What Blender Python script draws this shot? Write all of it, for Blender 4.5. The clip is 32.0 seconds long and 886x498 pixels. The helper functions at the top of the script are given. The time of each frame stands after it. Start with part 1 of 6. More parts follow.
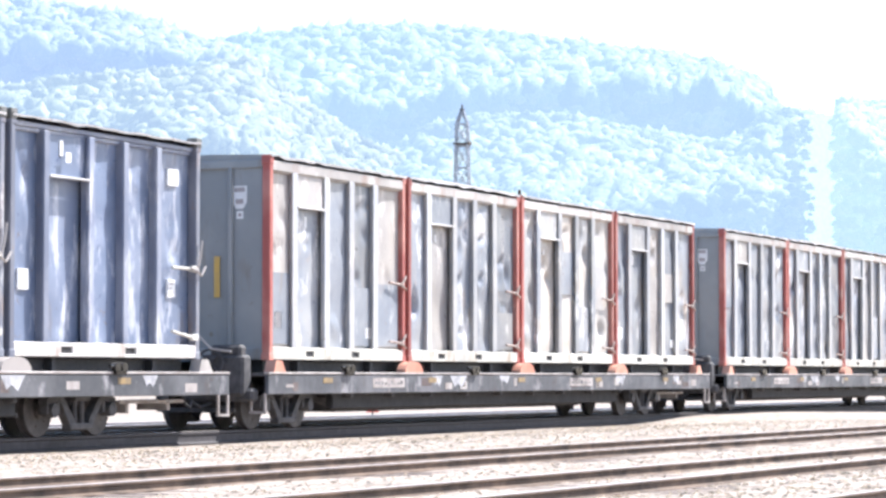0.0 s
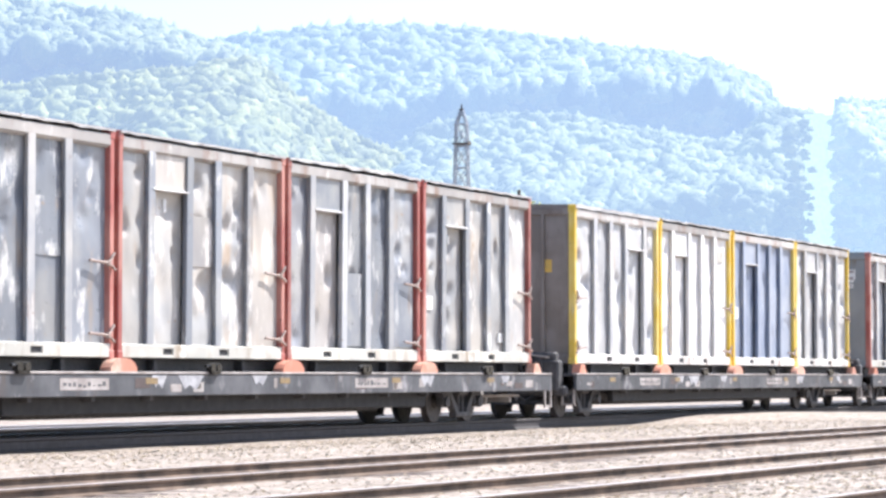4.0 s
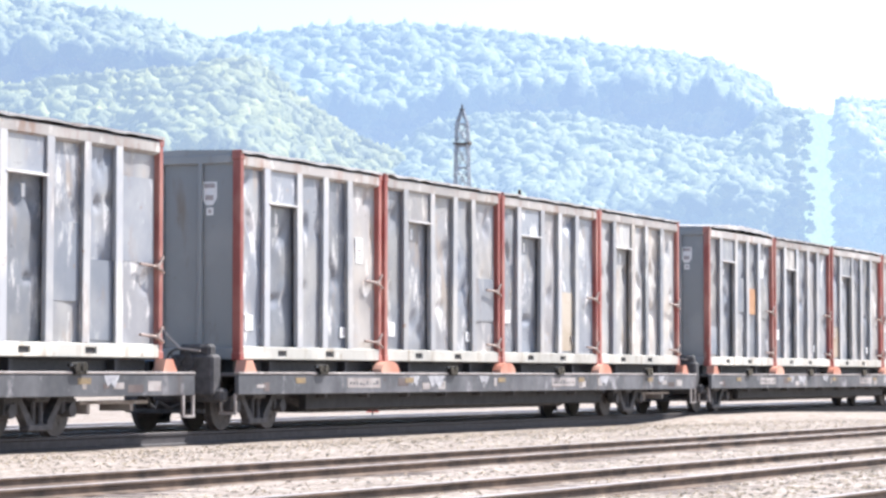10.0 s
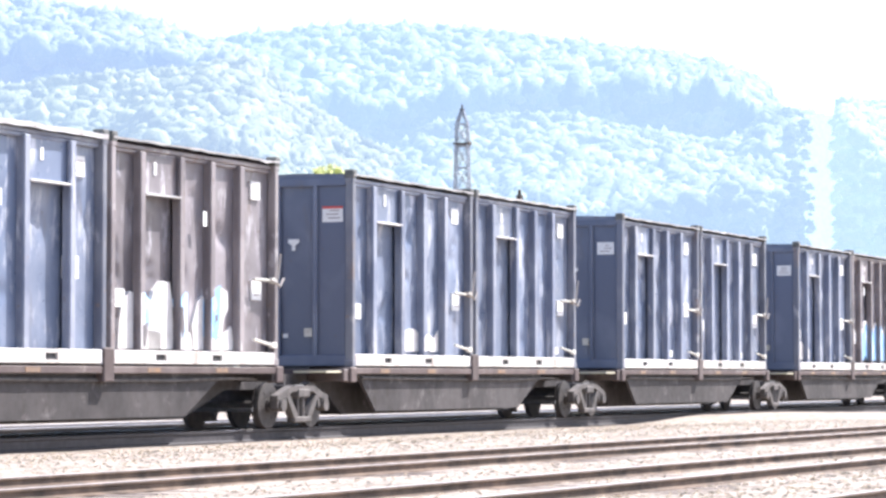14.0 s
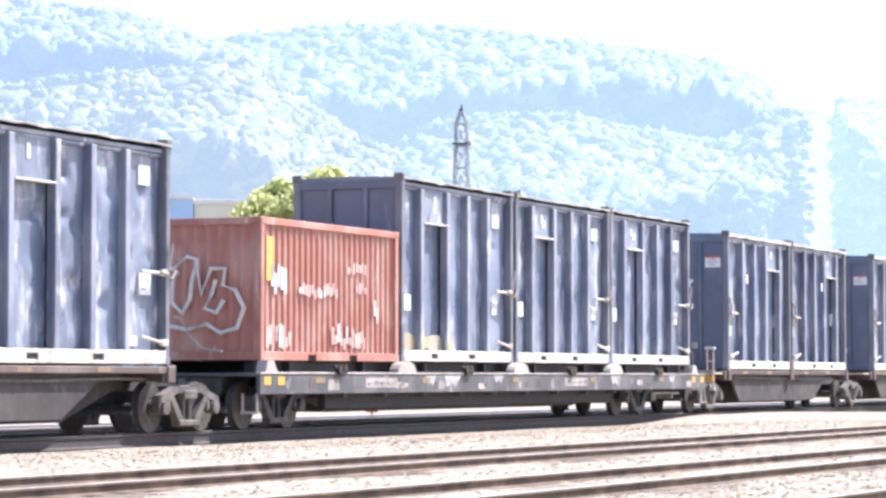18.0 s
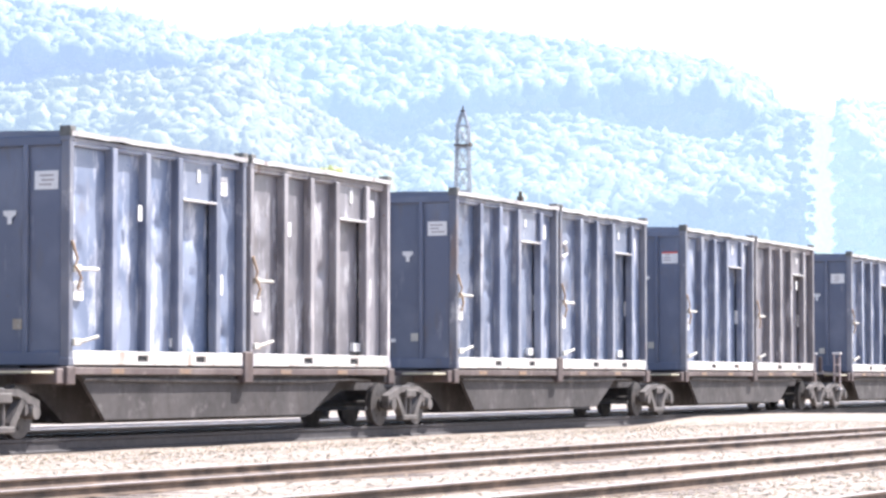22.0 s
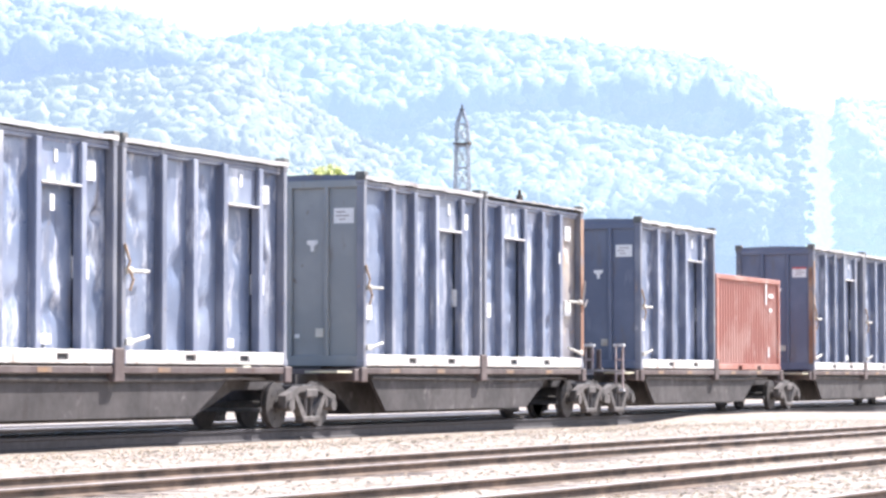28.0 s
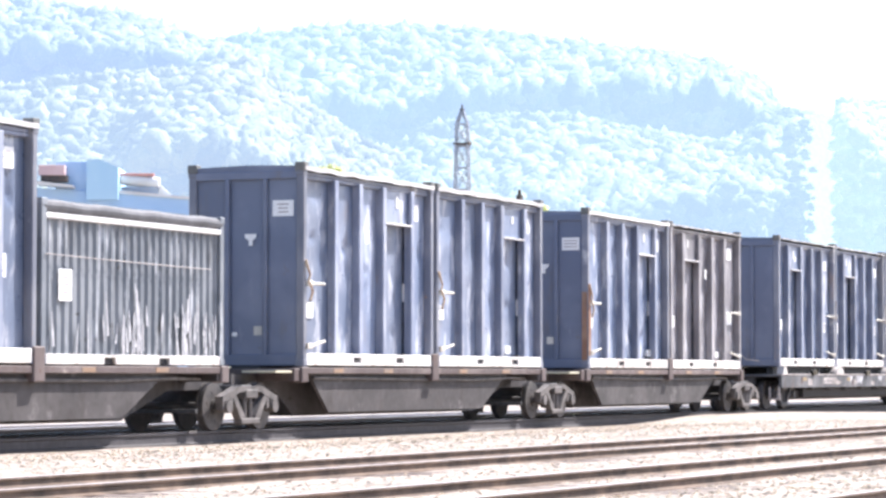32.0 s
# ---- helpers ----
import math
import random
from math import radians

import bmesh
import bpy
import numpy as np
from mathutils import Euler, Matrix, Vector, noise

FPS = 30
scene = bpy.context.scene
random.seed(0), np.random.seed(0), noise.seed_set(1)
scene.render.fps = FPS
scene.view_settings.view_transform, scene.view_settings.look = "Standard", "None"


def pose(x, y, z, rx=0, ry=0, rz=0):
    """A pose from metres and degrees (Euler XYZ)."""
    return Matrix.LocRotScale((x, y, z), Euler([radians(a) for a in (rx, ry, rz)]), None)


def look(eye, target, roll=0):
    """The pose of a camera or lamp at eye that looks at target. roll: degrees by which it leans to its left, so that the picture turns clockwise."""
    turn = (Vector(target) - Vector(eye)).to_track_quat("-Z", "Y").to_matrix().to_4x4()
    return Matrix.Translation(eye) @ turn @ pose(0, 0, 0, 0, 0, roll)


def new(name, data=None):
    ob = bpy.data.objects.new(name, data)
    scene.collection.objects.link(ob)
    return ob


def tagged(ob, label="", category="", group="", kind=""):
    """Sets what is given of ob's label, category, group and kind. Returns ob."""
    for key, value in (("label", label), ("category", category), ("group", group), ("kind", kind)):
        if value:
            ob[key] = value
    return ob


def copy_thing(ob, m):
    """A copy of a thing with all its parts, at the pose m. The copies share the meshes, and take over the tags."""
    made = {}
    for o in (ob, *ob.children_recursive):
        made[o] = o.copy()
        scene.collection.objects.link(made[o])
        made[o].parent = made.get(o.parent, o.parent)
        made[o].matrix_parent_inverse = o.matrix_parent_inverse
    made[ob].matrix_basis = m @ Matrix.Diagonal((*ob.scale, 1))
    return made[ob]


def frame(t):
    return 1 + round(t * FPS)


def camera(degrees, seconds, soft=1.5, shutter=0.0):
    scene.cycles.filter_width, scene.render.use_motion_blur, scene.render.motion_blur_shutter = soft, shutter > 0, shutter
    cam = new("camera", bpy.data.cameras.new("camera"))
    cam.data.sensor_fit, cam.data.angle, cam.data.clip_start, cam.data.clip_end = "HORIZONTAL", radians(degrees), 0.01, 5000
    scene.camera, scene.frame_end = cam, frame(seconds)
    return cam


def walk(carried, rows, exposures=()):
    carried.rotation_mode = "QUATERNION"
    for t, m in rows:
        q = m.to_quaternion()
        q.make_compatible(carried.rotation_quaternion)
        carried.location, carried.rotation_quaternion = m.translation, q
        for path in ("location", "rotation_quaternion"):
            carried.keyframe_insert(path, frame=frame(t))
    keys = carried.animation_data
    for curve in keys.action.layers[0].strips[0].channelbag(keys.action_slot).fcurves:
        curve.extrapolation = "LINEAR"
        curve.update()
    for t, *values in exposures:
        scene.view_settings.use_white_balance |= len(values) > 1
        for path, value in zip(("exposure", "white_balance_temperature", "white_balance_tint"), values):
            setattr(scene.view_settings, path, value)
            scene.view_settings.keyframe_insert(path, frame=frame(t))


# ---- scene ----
import functools

# Camera: on a tripod beside a railway yard, tele lens, with a slight tremble.
LENS_PX = 4875.8
EYE = Vector((0.0, -23.86, 0.947))
AZIM = 23.36
TILT = 2.655
cam = camera(18.27, 32.0, soft=2.8)


def aim(dx=0.0, dy=0.0):
    """The camera's pose, with the picture moved by dx, dy."""
    return pose(*EYE, 90 + TILT + math.degrees(dy / LENS_PX), 0, AZIM - 90 + math.degrees(dx / LENS_PX))


TREMBLE = [(0, 0, 0), (2.5, 0, 0), (4.0, -1, 0), (4.5, -3, 0), (5, -1.7, 0), (5.5, -1.6, 0), (6, -1, 0), (7, 0, 0), (14.5, 0, 0),
           (16.5, 0, 0), (17, 0, 0), (17.5, 2.8, 0), (18, -1.3, 0), (18.5, -1.2, 0), (19, 0, 0), (21, 0.2, 0), (21.5, 0.4, -0.6),
           (22, 1.3, 2.4), (22.5, -1.2, -0.8), (23, 2.2, -3.3), (23.5, 0, -0.4), (24, 0, 0.3), (24.5, -1.7, -0.3), (25, 1.9, 0.2),
           (25.5, 1.3, 0), (27.5, 0.6, 0), (28, 0, 0), (32, 0, 0)]
walk(cam, [(t, aim(dx, dy)) for t, dx, dy in TREMBLE],
     [(0, 1.26, 5990, 11), (0.7, 1.08, 5990, 11.5), (2.5, 1.11, 6060, 11.5), (4.5, 1.01, 6060, 11), (6, 0.99, 6060, 11), (12, 0.99, 6060, 12), (14, 1.26, 6090, 13),
      (16.5, 1.30, 6140, 14), (25.5, 1.30, 6140, 13.5), (32, 1.33, 6120, 13.5)])

# ---- world and sun ----
SUN_EL, SUN_ROT = radians(52), radians(122)
world = bpy.data.worlds.new("sky")
scene.world = world
world.use_nodes = True
wn = world.node_tree.nodes
sky = wn.new("ShaderNodeTexSky")
sky.sky_type = "NISHITA"
sky.sun_disc = False
sky.sun_elevation, sky.sun_rotation = SUN_EL, SUN_ROT
sky.air_density, sky.dust_density = 1.0, 2.2
wn["Background"].inputs["Strength"].default_value = 0.13
world.node_tree.links.new(sky.outputs[0], wn["Background"].inputs["Color"])
sun_dir = Vector((math.sin(SUN_ROT) * math.cos(SUN_EL), math.cos(SUN_ROT) * math.cos(SUN_EL), math.sin(SUN_EL)))
sun = new("sun", bpy.data.lights.new("sun", "SUN"))
sun.data.energy, sun.data.angle, sun.data.color = 4.9, radians(0.6), (1.0, 0.94, 0.865)
sun.matrix_world = look(sun_dir * 200, (0, 0, 0))


# ---- materials ----
def mat_base(name, rough=0.6, metal=0.0):
    m = bpy.data.materials.new(name)
    m.use_nodes = True
    nt = m.node_tree
    b = nt.nodes["Principled BSDF"]
    b.inputs["Roughness"].default_value = rough
    b.inputs["Metallic"].default_value = metal
    return m, nt, b


def noise_node(nt, scale, detail=4.0, rough=0.55, stretch=None, shift=True):
    """Noise over object coordinates; shift moves it from object to object."""
    tc = nt.nodes.new("ShaderNodeTexCoord")
    src = tc.outputs["Object"]
    mp = nt.nodes.new("ShaderNodeMapping")
    if stretch:
        mp.inputs["Scale"].default_value = stretch
    nt.links.new(src, mp.inputs["Vector"])
    if shift:
        oi = nt.nodes.new("ShaderNodeObjectInfo")
        mul = nt.nodes.new("ShaderNodeMath")
        mul.operation, mul.inputs[1].default_value = "MULTIPLY", 57.0
        nt.links.new(oi.outputs["Random"], mul.inputs[0])
        nt.links.new(mul.outputs[0], mp.inputs["Location"])
    n = nt.nodes.new("ShaderNodeTexNoise")
    n.inputs["Scale"].default_value, n.inputs["Detail"].default_value, n.inputs["Roughness"].default_value = scale, detail, rough
    nt.links.new(mp.outputs[0], n.inputs["Vector"])
    return n.outputs["Fac"]


def ramp(nt, fac, lo, hi, c0=(0, 0, 0, 1), c1=(1, 1, 1, 1)):
    r = nt.nodes.new("ShaderNodeValToRGB")
    r.color_ramp.elements[0].position, r.color_ramp.elements[1].position = lo, hi
    r.color_ramp.elements[0].color, r.color_ramp.elements[1].color = c0, c1
    nt.links.new(fac, r.inputs[0])
    return r.outputs[0]


def blend(nt, fac, a, b, mode="MIX"):
    x = nt.nodes.new("ShaderNodeMix")
    x.data_type, x.blend_type = "RGBA", mode
    for sock, val in ((x.inputs[0], fac), (x.inputs[6], a), (x.inputs[7], b)):
        if isinstance(val, (int, float)):
            sock.default_value = val
        elif isinstance(val, tuple):
            sock.default_value = (*val[:3], 1)
        else:
            nt.links.new(val, sock)
    return x.outputs[2]


def relief(nt, b, fac, strength, dist):
    bp = nt.nodes.new("ShaderNodeBump")
    bp.inputs["Strength"].default_value, bp.inputs["Distance"].default_value = strength, dist
    nt.links.new(fac, bp.inputs["Height"])
    nt.links.new(bp.outputs[0], b.inputs["Normal"])


def paint(name, base, worn, dirt, wear=0.5, streak=0.5, rough=0.5, dent=0.02, vary=0.12, scuff=0.0, pale=(0.6, 0.6, 0.62), upright=1.0, tint=None):
    """Old paint on steel: two scales of wear, streaks that run down, pale scuffs, dents, and a shade of its own for each piece."""
    m, nt, b = mat_base(name, rough)
    big = noise_node(nt, 0.8, 3, 0.5)
    mid = noise_node(nt, 1.5, 2, 0.5, (1.0, 1.0, 0.75))
    fine = noise_node(nt, 6.0, 6, 0.65)
    run = noise_node(nt, 1.3, 5, 0.6, (1.7, 1.7, 0.5))
    col = blend(nt, ramp(nt, big, 0.62 - wear * 0.35, 0.72 - wear * 0.2), base, worn)
    col = blend(nt, ramp(nt, run, 0.68 - streak * 0.2, 0.84 - streak * 0.12), col, dirt)
    if scuff:
        rub = noise_node(nt, 1.3, 5, 0.66, (1.0 + 0.6 * upright, 1.0 + 0.6 * upright, 1.0 / upright))
        col = blend(nt, ramp(nt, rub, 0.70 - scuff * 0.25, 0.80 - scuff * 0.2), col, pale)
        scratch = noise_node(nt, 2.2, 6, 0.7, (3.0, 3.0, 0.35))
        col = blend(nt, ramp(nt, scratch, 0.69, 0.76), col, pale)
    col = blend(nt, ramp(nt, fine, 0.64, 0.72), col, dirt)
    oi = nt.nodes.new("ShaderNodeObjectInfo")
    if tint:
        # some sheets are of another tone than their neighbours
        turn = nt.nodes.new("ShaderNodeMath")
        turn.operation, turn.inputs[1].default_value = "MULTIPLY", 13.7
        frac = nt.nodes.new("ShaderNodeMath")
        frac.operation = "FRACT"
        nt.links.new(oi.outputs["Random"], turn.inputs[0])
        nt.links.new(turn.outputs[0], frac.inputs[0])
        col = blend(nt, ramp(nt, frac.outputs[0], 0.6, 1.0, (0, 0, 0, 1), (0.75, 0.75, 0.75, 1)), col, blend(nt, 0.5, col, tint))
    shade = ramp(nt, oi.outputs["Random"], 0.0, 1.0, (1 - vary,) * 3 + (1,), (1 + vary,) * 3 + (1,))
    col = blend(nt, 1.0, col, shade, "MULTIPLY")
    nt.links.new(col, b.inputs["Base Color"])
    nt.links.new(ramp(nt, fine, 0.3, 0.8, (rough - 0.12,) * 3 + (1,), (rough + 0.2,) * 3 + (1,)), b.inputs["Roughness"])
    relief(nt, b, mid, 0.4, dent * 1.6)
    return m


def plain(name, base, other, scale=6.0, rough=0.7, metal=0.0, bump=0.004):
    m, nt, b = mat_base(name, rough, metal)
    n = noise_node(nt, scale, 5, 0.6)
    nt.links.new(blend(nt, ramp(nt, n, 0.3, 0.7), base, other), b.inputs["Base Color"])
    relief(nt, b, n, 0.6, bump)
    return m


def stones_mat(name, dark, mid, light, size):
    """Broken stone: cells of three shades with a rough relief."""
    m, nt, b = mat_base(name, 0.9)
    tc = nt.nodes.new("ShaderNodeTexCoord")
    v = nt.nodes.new("ShaderNodeTexVoronoi")
    v.inputs["Scale"].default_value = 1.0 / size
    nt.links.new(tc.outputs["Object"], v.inputs["Vector"])
    sep = nt.nodes.new("ShaderNodeSeparateColor")
    nt.links.new(v.outputs["Color"], sep.inputs[0])
    big = noise_node(nt, 0.35, 4, 0.6, None, False)
    patch = noise_node(nt, 1.7, 6, 0.75, (0.35, 1.5, 1.0), False)
    col = blend(nt, sep.outputs[0], mid, light)
    col = blend(nt, ramp(nt, sep.outputs[1], 0.8, 0.95), col, dark)
    col = blend(nt, ramp(nt, patch, 0.50, 0.66), col, blend(nt, 0.75, col, dark))
    col = blend(nt, ramp(nt, big, 0.35, 0.75), col, blend(nt, 0.25, col, dark))
    nt.links.new(col, b.inputs["Base Color"])
    relief(nt, b, v.outputs["Distance"], 0.6, size * 0.6)
    return m


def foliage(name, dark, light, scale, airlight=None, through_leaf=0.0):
    """Leaves in the mass. airlight: a glow given to the leaves in place of the haze before the far backdrop."""
    m, nt, b = mat_base(name, 0.75)
    n = noise_node(nt, scale, 6, 0.7, None, False)
    if airlight:
        twig = noise_node(nt, scale * 3.0, 2, 0.5, None, False)
        mixed = nt.nodes.new("ShaderNodeMath")
        mixed.operation, mixed.inputs[1].default_value = "MULTIPLY_ADD", 0.55
        half = nt.nodes.new("ShaderNodeMath")
        half.operation, half.inputs[1].default_value = "MULTIPLY", 0.45
        nt.links.new(twig, half.inputs[0])
        nt.links.new(n, mixed.inputs[0])
        nt.links.new(half.outputs[0], mixed.inputs[2])
        n = mixed.outputs[0]
    geo = nt.nodes.new("ShaderNodeNewGeometry")
    col = blend(nt, ramp(nt, n, 0.32, 0.68), dark, light)
    shade = ramp(nt, geo.outputs["Random Per Island"], 0, 1, (0.55, 0.6, 0.65, 1), (1.35, 1.28, 1.1, 1))
    nt.links.new(blend(nt, 1.0, col, shade, "MULTIPLY"), b.inputs["Base Color"])
    relief(nt, b, n, 0.3 if airlight else 1.0, 1.6 / scale)
    b.inputs["Specular IOR Level"].default_value = 0.15
    if through_leaf:
        tl = nt.nodes.new("ShaderNodeBsdfTranslucent")
        tl.inputs["Color"].default_value = (*light, 1)
        mx = nt.nodes.new("ShaderNodeMixShader")
        mx.inputs[0].default_value = through_leaf
        out = nt.nodes["Material Output"]
        nt.links.new(b.outputs[0], mx.inputs[1])
        nt.links.new(tl.outputs[0], mx.inputs[2])
        nt.links.new(mx.outputs[0], out.inputs["Surface"])
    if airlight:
        # the haze is put in as emission of the leaves themselves
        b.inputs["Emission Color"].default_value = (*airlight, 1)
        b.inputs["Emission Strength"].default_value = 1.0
    return m


M = {}
M["gravel"] = stones_mat("pale_gravel", (0.122, 0.088, 0.064), (0.254, 0.212, 0.173), (0.445, 0.388, 0.331), 0.065)
M["stone"] = foliage("ballast_stone", (0.17, 0.125, 0.09), (0.62, 0.55, 0.46), 7.0)
M["rust_rail"] = plain("rusty_rail_side", (0.045, 0.032, 0.024), (0.19, 0.13, 0.092), 3, 0.8)
M["main_rail"] = plain("grimy_rail_side", (0.026, 0.023, 0.026), (0.058, 0.052, 0.055), 9, 0.75)
M["rail_top"] = plain("worn_rail_head", (0.50, 0.47, 0.46), (0.62, 0.58, 0.56), 20, 0.25, 1.0, 0.001)
M["rail_top_rust"] = plain("dull_rail_head", (0.36, 0.31, 0.285), (0.50, 0.44, 0.40), 6, 0.4, 0.5, 0.001)
M["tie"] = plain("dusty_creosoted_timber", (0.13, 0.10, 0.085), (0.27, 0.22, 0.18), 11, 0.9, 0, 0.01)
M["red_post"] = paint("faded_red_paint", (0.32, 0.085, 0.07), (0.45, 0.20, 0.16), (0.18, 0.085, 0.065), 0.5, 0.6, 0.5, 0.012, 0.2, 0.4, (0.55, 0.36, 0.31), 2.0)
M["yellow_post"] = paint("yellow_paint", (0.70, 0.47, 0.05), (0.78, 0.62, 0.22), (0.36, 0.24, 0.08), 0.45, 0.5, 0.5, 0.012, 0.12, 0.4, (0.80, 0.72, 0.48), 2.0)
M["grey"] = paint("weathered_grey_paint", (0.22, 0.235, 0.265), (0.31, 0.31, 0.31), (0.34, 0.255, 0.18), 0.42, 0.5, 0.36, 0.04, 0.24, 0.58, (0.74, 0.72, 0.70), 1.3, (0.56, 0.46, 0.36))
M["grey_light"] = paint("chalky_light_grey_paint", (0.37, 0.365, 0.36), (0.49, 0.455, 0.41), (0.40, 0.28, 0.18), 0.52, 0.58, 0.4, 0.04, 0.16, 0.58, (0.74, 0.71, 0.67), 1.3, (0.60, 0.49, 0.38))
M["grey_rib"] = paint("rubbed_grey_paint", (0.37, 0.375, 0.39), (0.50, 0.485, 0.465), (0.30, 0.21, 0.15), 0.5, 0.6, 0.45, 0.012, 0.2, 0.5, (0.66, 0.645, 0.63), 2.0)
M["chalk"] = paint("chalky_pale_paint", (0.43, 0.43, 0.435), (0.57, 0.555, 0.53), (0.42, 0.30, 0.20), 0.5, 0.5, 0.45, 0.04, 0.14, 0.62, (0.80, 0.79, 0.77), 1.3)
M["white"] = paint("chalky_white_paint", (0.70, 0.68, 0.66), (0.78, 0.75, 0.72), (0.50, 0.45, 0.40), 0.4, 0.25, 0.5, 0.03)
M["slate"] = paint("slate_blue_paint", (0.25, 0.29, 0.385), (0.34, 0.375, 0.45), (0.24, 0.22, 0.21), 0.45, 0.35, 0.4, 0.035, 0.1, 0.3, (0.55, 0.57, 0.61), 1.6)
M["blue"] = paint("dark_navy_paint", (0.142, 0.176, 0.258), (0.218, 0.25, 0.332), (0.165, 0.148, 0.155), 0.54, 0.46, 0.36, 0.035, 0.2, 0.70, (0.50, 0.515, 0.575), 1.6)
M["blue_post"] = paint("scraped_navy_paint", (0.14, 0.15, 0.19), (0.22, 0.225, 0.255), (0.26, 0.18, 0.14), 0.5, 0.42, 0.45, 0.01, 0.15, 0.35, (0.43, 0.42, 0.43))
M["blue_rib"] = paint("rubbed_navy_paint", (0.175, 0.198, 0.27), (0.30, 0.32, 0.385), (0.24, 0.20, 0.19), 0.55, 0.5, 0.45, 0.01, 0.18, 0.5, (0.56, 0.57, 0.61), 2.0)
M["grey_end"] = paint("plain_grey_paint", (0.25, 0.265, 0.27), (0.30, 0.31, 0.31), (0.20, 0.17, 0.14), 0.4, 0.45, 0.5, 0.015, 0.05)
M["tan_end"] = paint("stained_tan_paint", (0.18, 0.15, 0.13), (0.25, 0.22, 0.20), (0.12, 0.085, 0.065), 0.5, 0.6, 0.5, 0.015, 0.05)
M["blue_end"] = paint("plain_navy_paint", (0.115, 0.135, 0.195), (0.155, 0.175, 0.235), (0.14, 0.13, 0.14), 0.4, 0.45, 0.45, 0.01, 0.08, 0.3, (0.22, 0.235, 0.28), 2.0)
M["brown"] = paint("brownish_grey_paint", (0.168, 0.149, 0.158), (0.25, 0.225, 0.236), (0.17, 0.125, 0.105), 0.5, 0.48, 0.4, 0.035, 0.18, 0.6, (0.52, 0.50, 0.525), 1.7)
M["taupe"] = paint("taupe_grey_paint", (0.168, 0.160, 0.176), (0.240, 0.228, 0.245), (0.16, 0.125, 0.11), 0.5, 0.45, 0.4, 0.035, 0.18, 0.58, (0.50, 0.49, 0.51), 1.7)
M["taupe_rib"] = paint("rubbed_taupe_paint", (0.215, 0.20, 0.21), (0.34, 0.318, 0.328), (0.22, 0.16, 0.13), 0.55, 0.45, 0.45, 0.01, 0.15, 0.5, (0.60, 0.575, 0.58), 2.0)
M["brown_rib"] = paint("rubbed_brown_paint", (0.19, 0.166, 0.171), (0.305, 0.27, 0.27), (0.19, 0.13, 0.105), 0.55, 0.5, 0.45, 0.01, 0.15, 0.5, (0.5, 0.465, 0.465))
M["top_worn"] = paint("rust_spotted_pale_top", (0.36, 0.335, 0.315), (0.48, 0.45, 0.42), (0.26, 0.15, 0.10), 0.5, 0.75, 0.6, 0.02, 0.2, 0.45, (0.66, 0.64, 0.6))
M["sill"] = paint("chalky_pale_sill_paint", (0.52, 0.49, 0.46), (0.66, 0.63, 0.59), (0.26, 0.17, 0.12), 0.5, 0.75, 0.6, 0.01, 0.12, 0.45, (0.78, 0.77, 0.74))
M["sill_grey"] = paint("dusty_grey_sill_paint", (0.46, 0.445, 0.40), (0.62, 0.59, 0.52), (0.27, 0.20, 0.13), 0.5, 0.78, 0.6, 0.012, 0.15, 0.4, (0.72, 0.70, 0.65))
M["oxide"] = paint("red_oxide_container_paint", (0.385, 0.157, 0.12), (0.465, 0.252, 0.203), (0.32, 0.14, 0.10), 0.45, 0.45, 0.5, 0.004, 0.1, 0.5, (0.58, 0.42, 0.36), 2.0)
M["dull"] = paint("dull_steel_sheet", (0.135, 0.15, 0.17), (0.215, 0.23, 0.25), (0.075, 0.07, 0.068), 0.5, 0.6, 0.5, 0.01, 0.1, 0.6, (0.46, 0.475, 0.50), 2.0)
# near black: the deep shade on the inner sill is put into its colour
M["belly"] = plain("shaded_sill_black", (0.015, 0.015, 0.017), (0.034, 0.033, 0.035), 5, 0.8)
M["deck"] = paint("grimy_deck_steel", (0.06, 0.062, 0.07), (0.12, 0.12, 0.13), (0.08, 0.055, 0.045), 0.5, 0.5, 0.6, 0.01, 0.12, 0.5, (0.28, 0.27, 0.28))
M["edge"] = plain("worn_deck_edge", (0.46, 0.42, 0.40), (0.20, 0.17, 0.155), 2.5, 0.6)
M["spine"] = paint("dusty_brown_steel", (0.036, 0.031, 0.031), (0.066, 0.058, 0.057), (0.03, 0.022, 0.02), 0.55, 0.6, 0.75, 0.012, 0.1, 0.45, (0.13, 0.118, 0.115), 0.7)
M["casting"] = plain("dark_greenish_cast_steel", (0.075, 0.08, 0.075), (0.17, 0.165, 0.155), 6, 0.7)
M["flange"] = paint("rust_brown_flange", (0.09, 0.066, 0.062), (0.15, 0.118, 0.11), (0.09, 0.05, 0.035), 0.4, 0.4, 0.7, 0.01, 0.15, 0.25, (0.3, 0.25, 0.23))
M["cast"] = plain("dusty_cast_steel", (0.05, 0.044, 0.042), (0.155, 0.138, 0.128), 4, 0.75)
M["cast_dark"] = plain("grimy_cast_steel", (0.036, 0.036, 0.039), (0.095, 0.09, 0.092), 6, 0.8)
M["wheel"] = plain("dark_wheel_steel", (0.05, 0.047, 0.046), (0.10, 0.088, 0.083), 8, 0.7, 0.3)
M["black"] = plain("black_iron", (0.026, 0.026, 0.028), (0.056, 0.053, 0.054), 12, 0.7)
M["knob"] = plain("greasy_black_iron", (0.02, 0.02, 0.021), (0.05, 0.048, 0.047), 9, 0.22, 0.6)
M["saddle"] = paint("orange_red_paint", (0.50, 0.20, 0.13), (0.58, 0.33, 0.24), (0.25, 0.12, 0.08), 0.45, 0.4, 0.6, 0.005, 0.1, 0.4, (0.66, 0.46, 0.36))
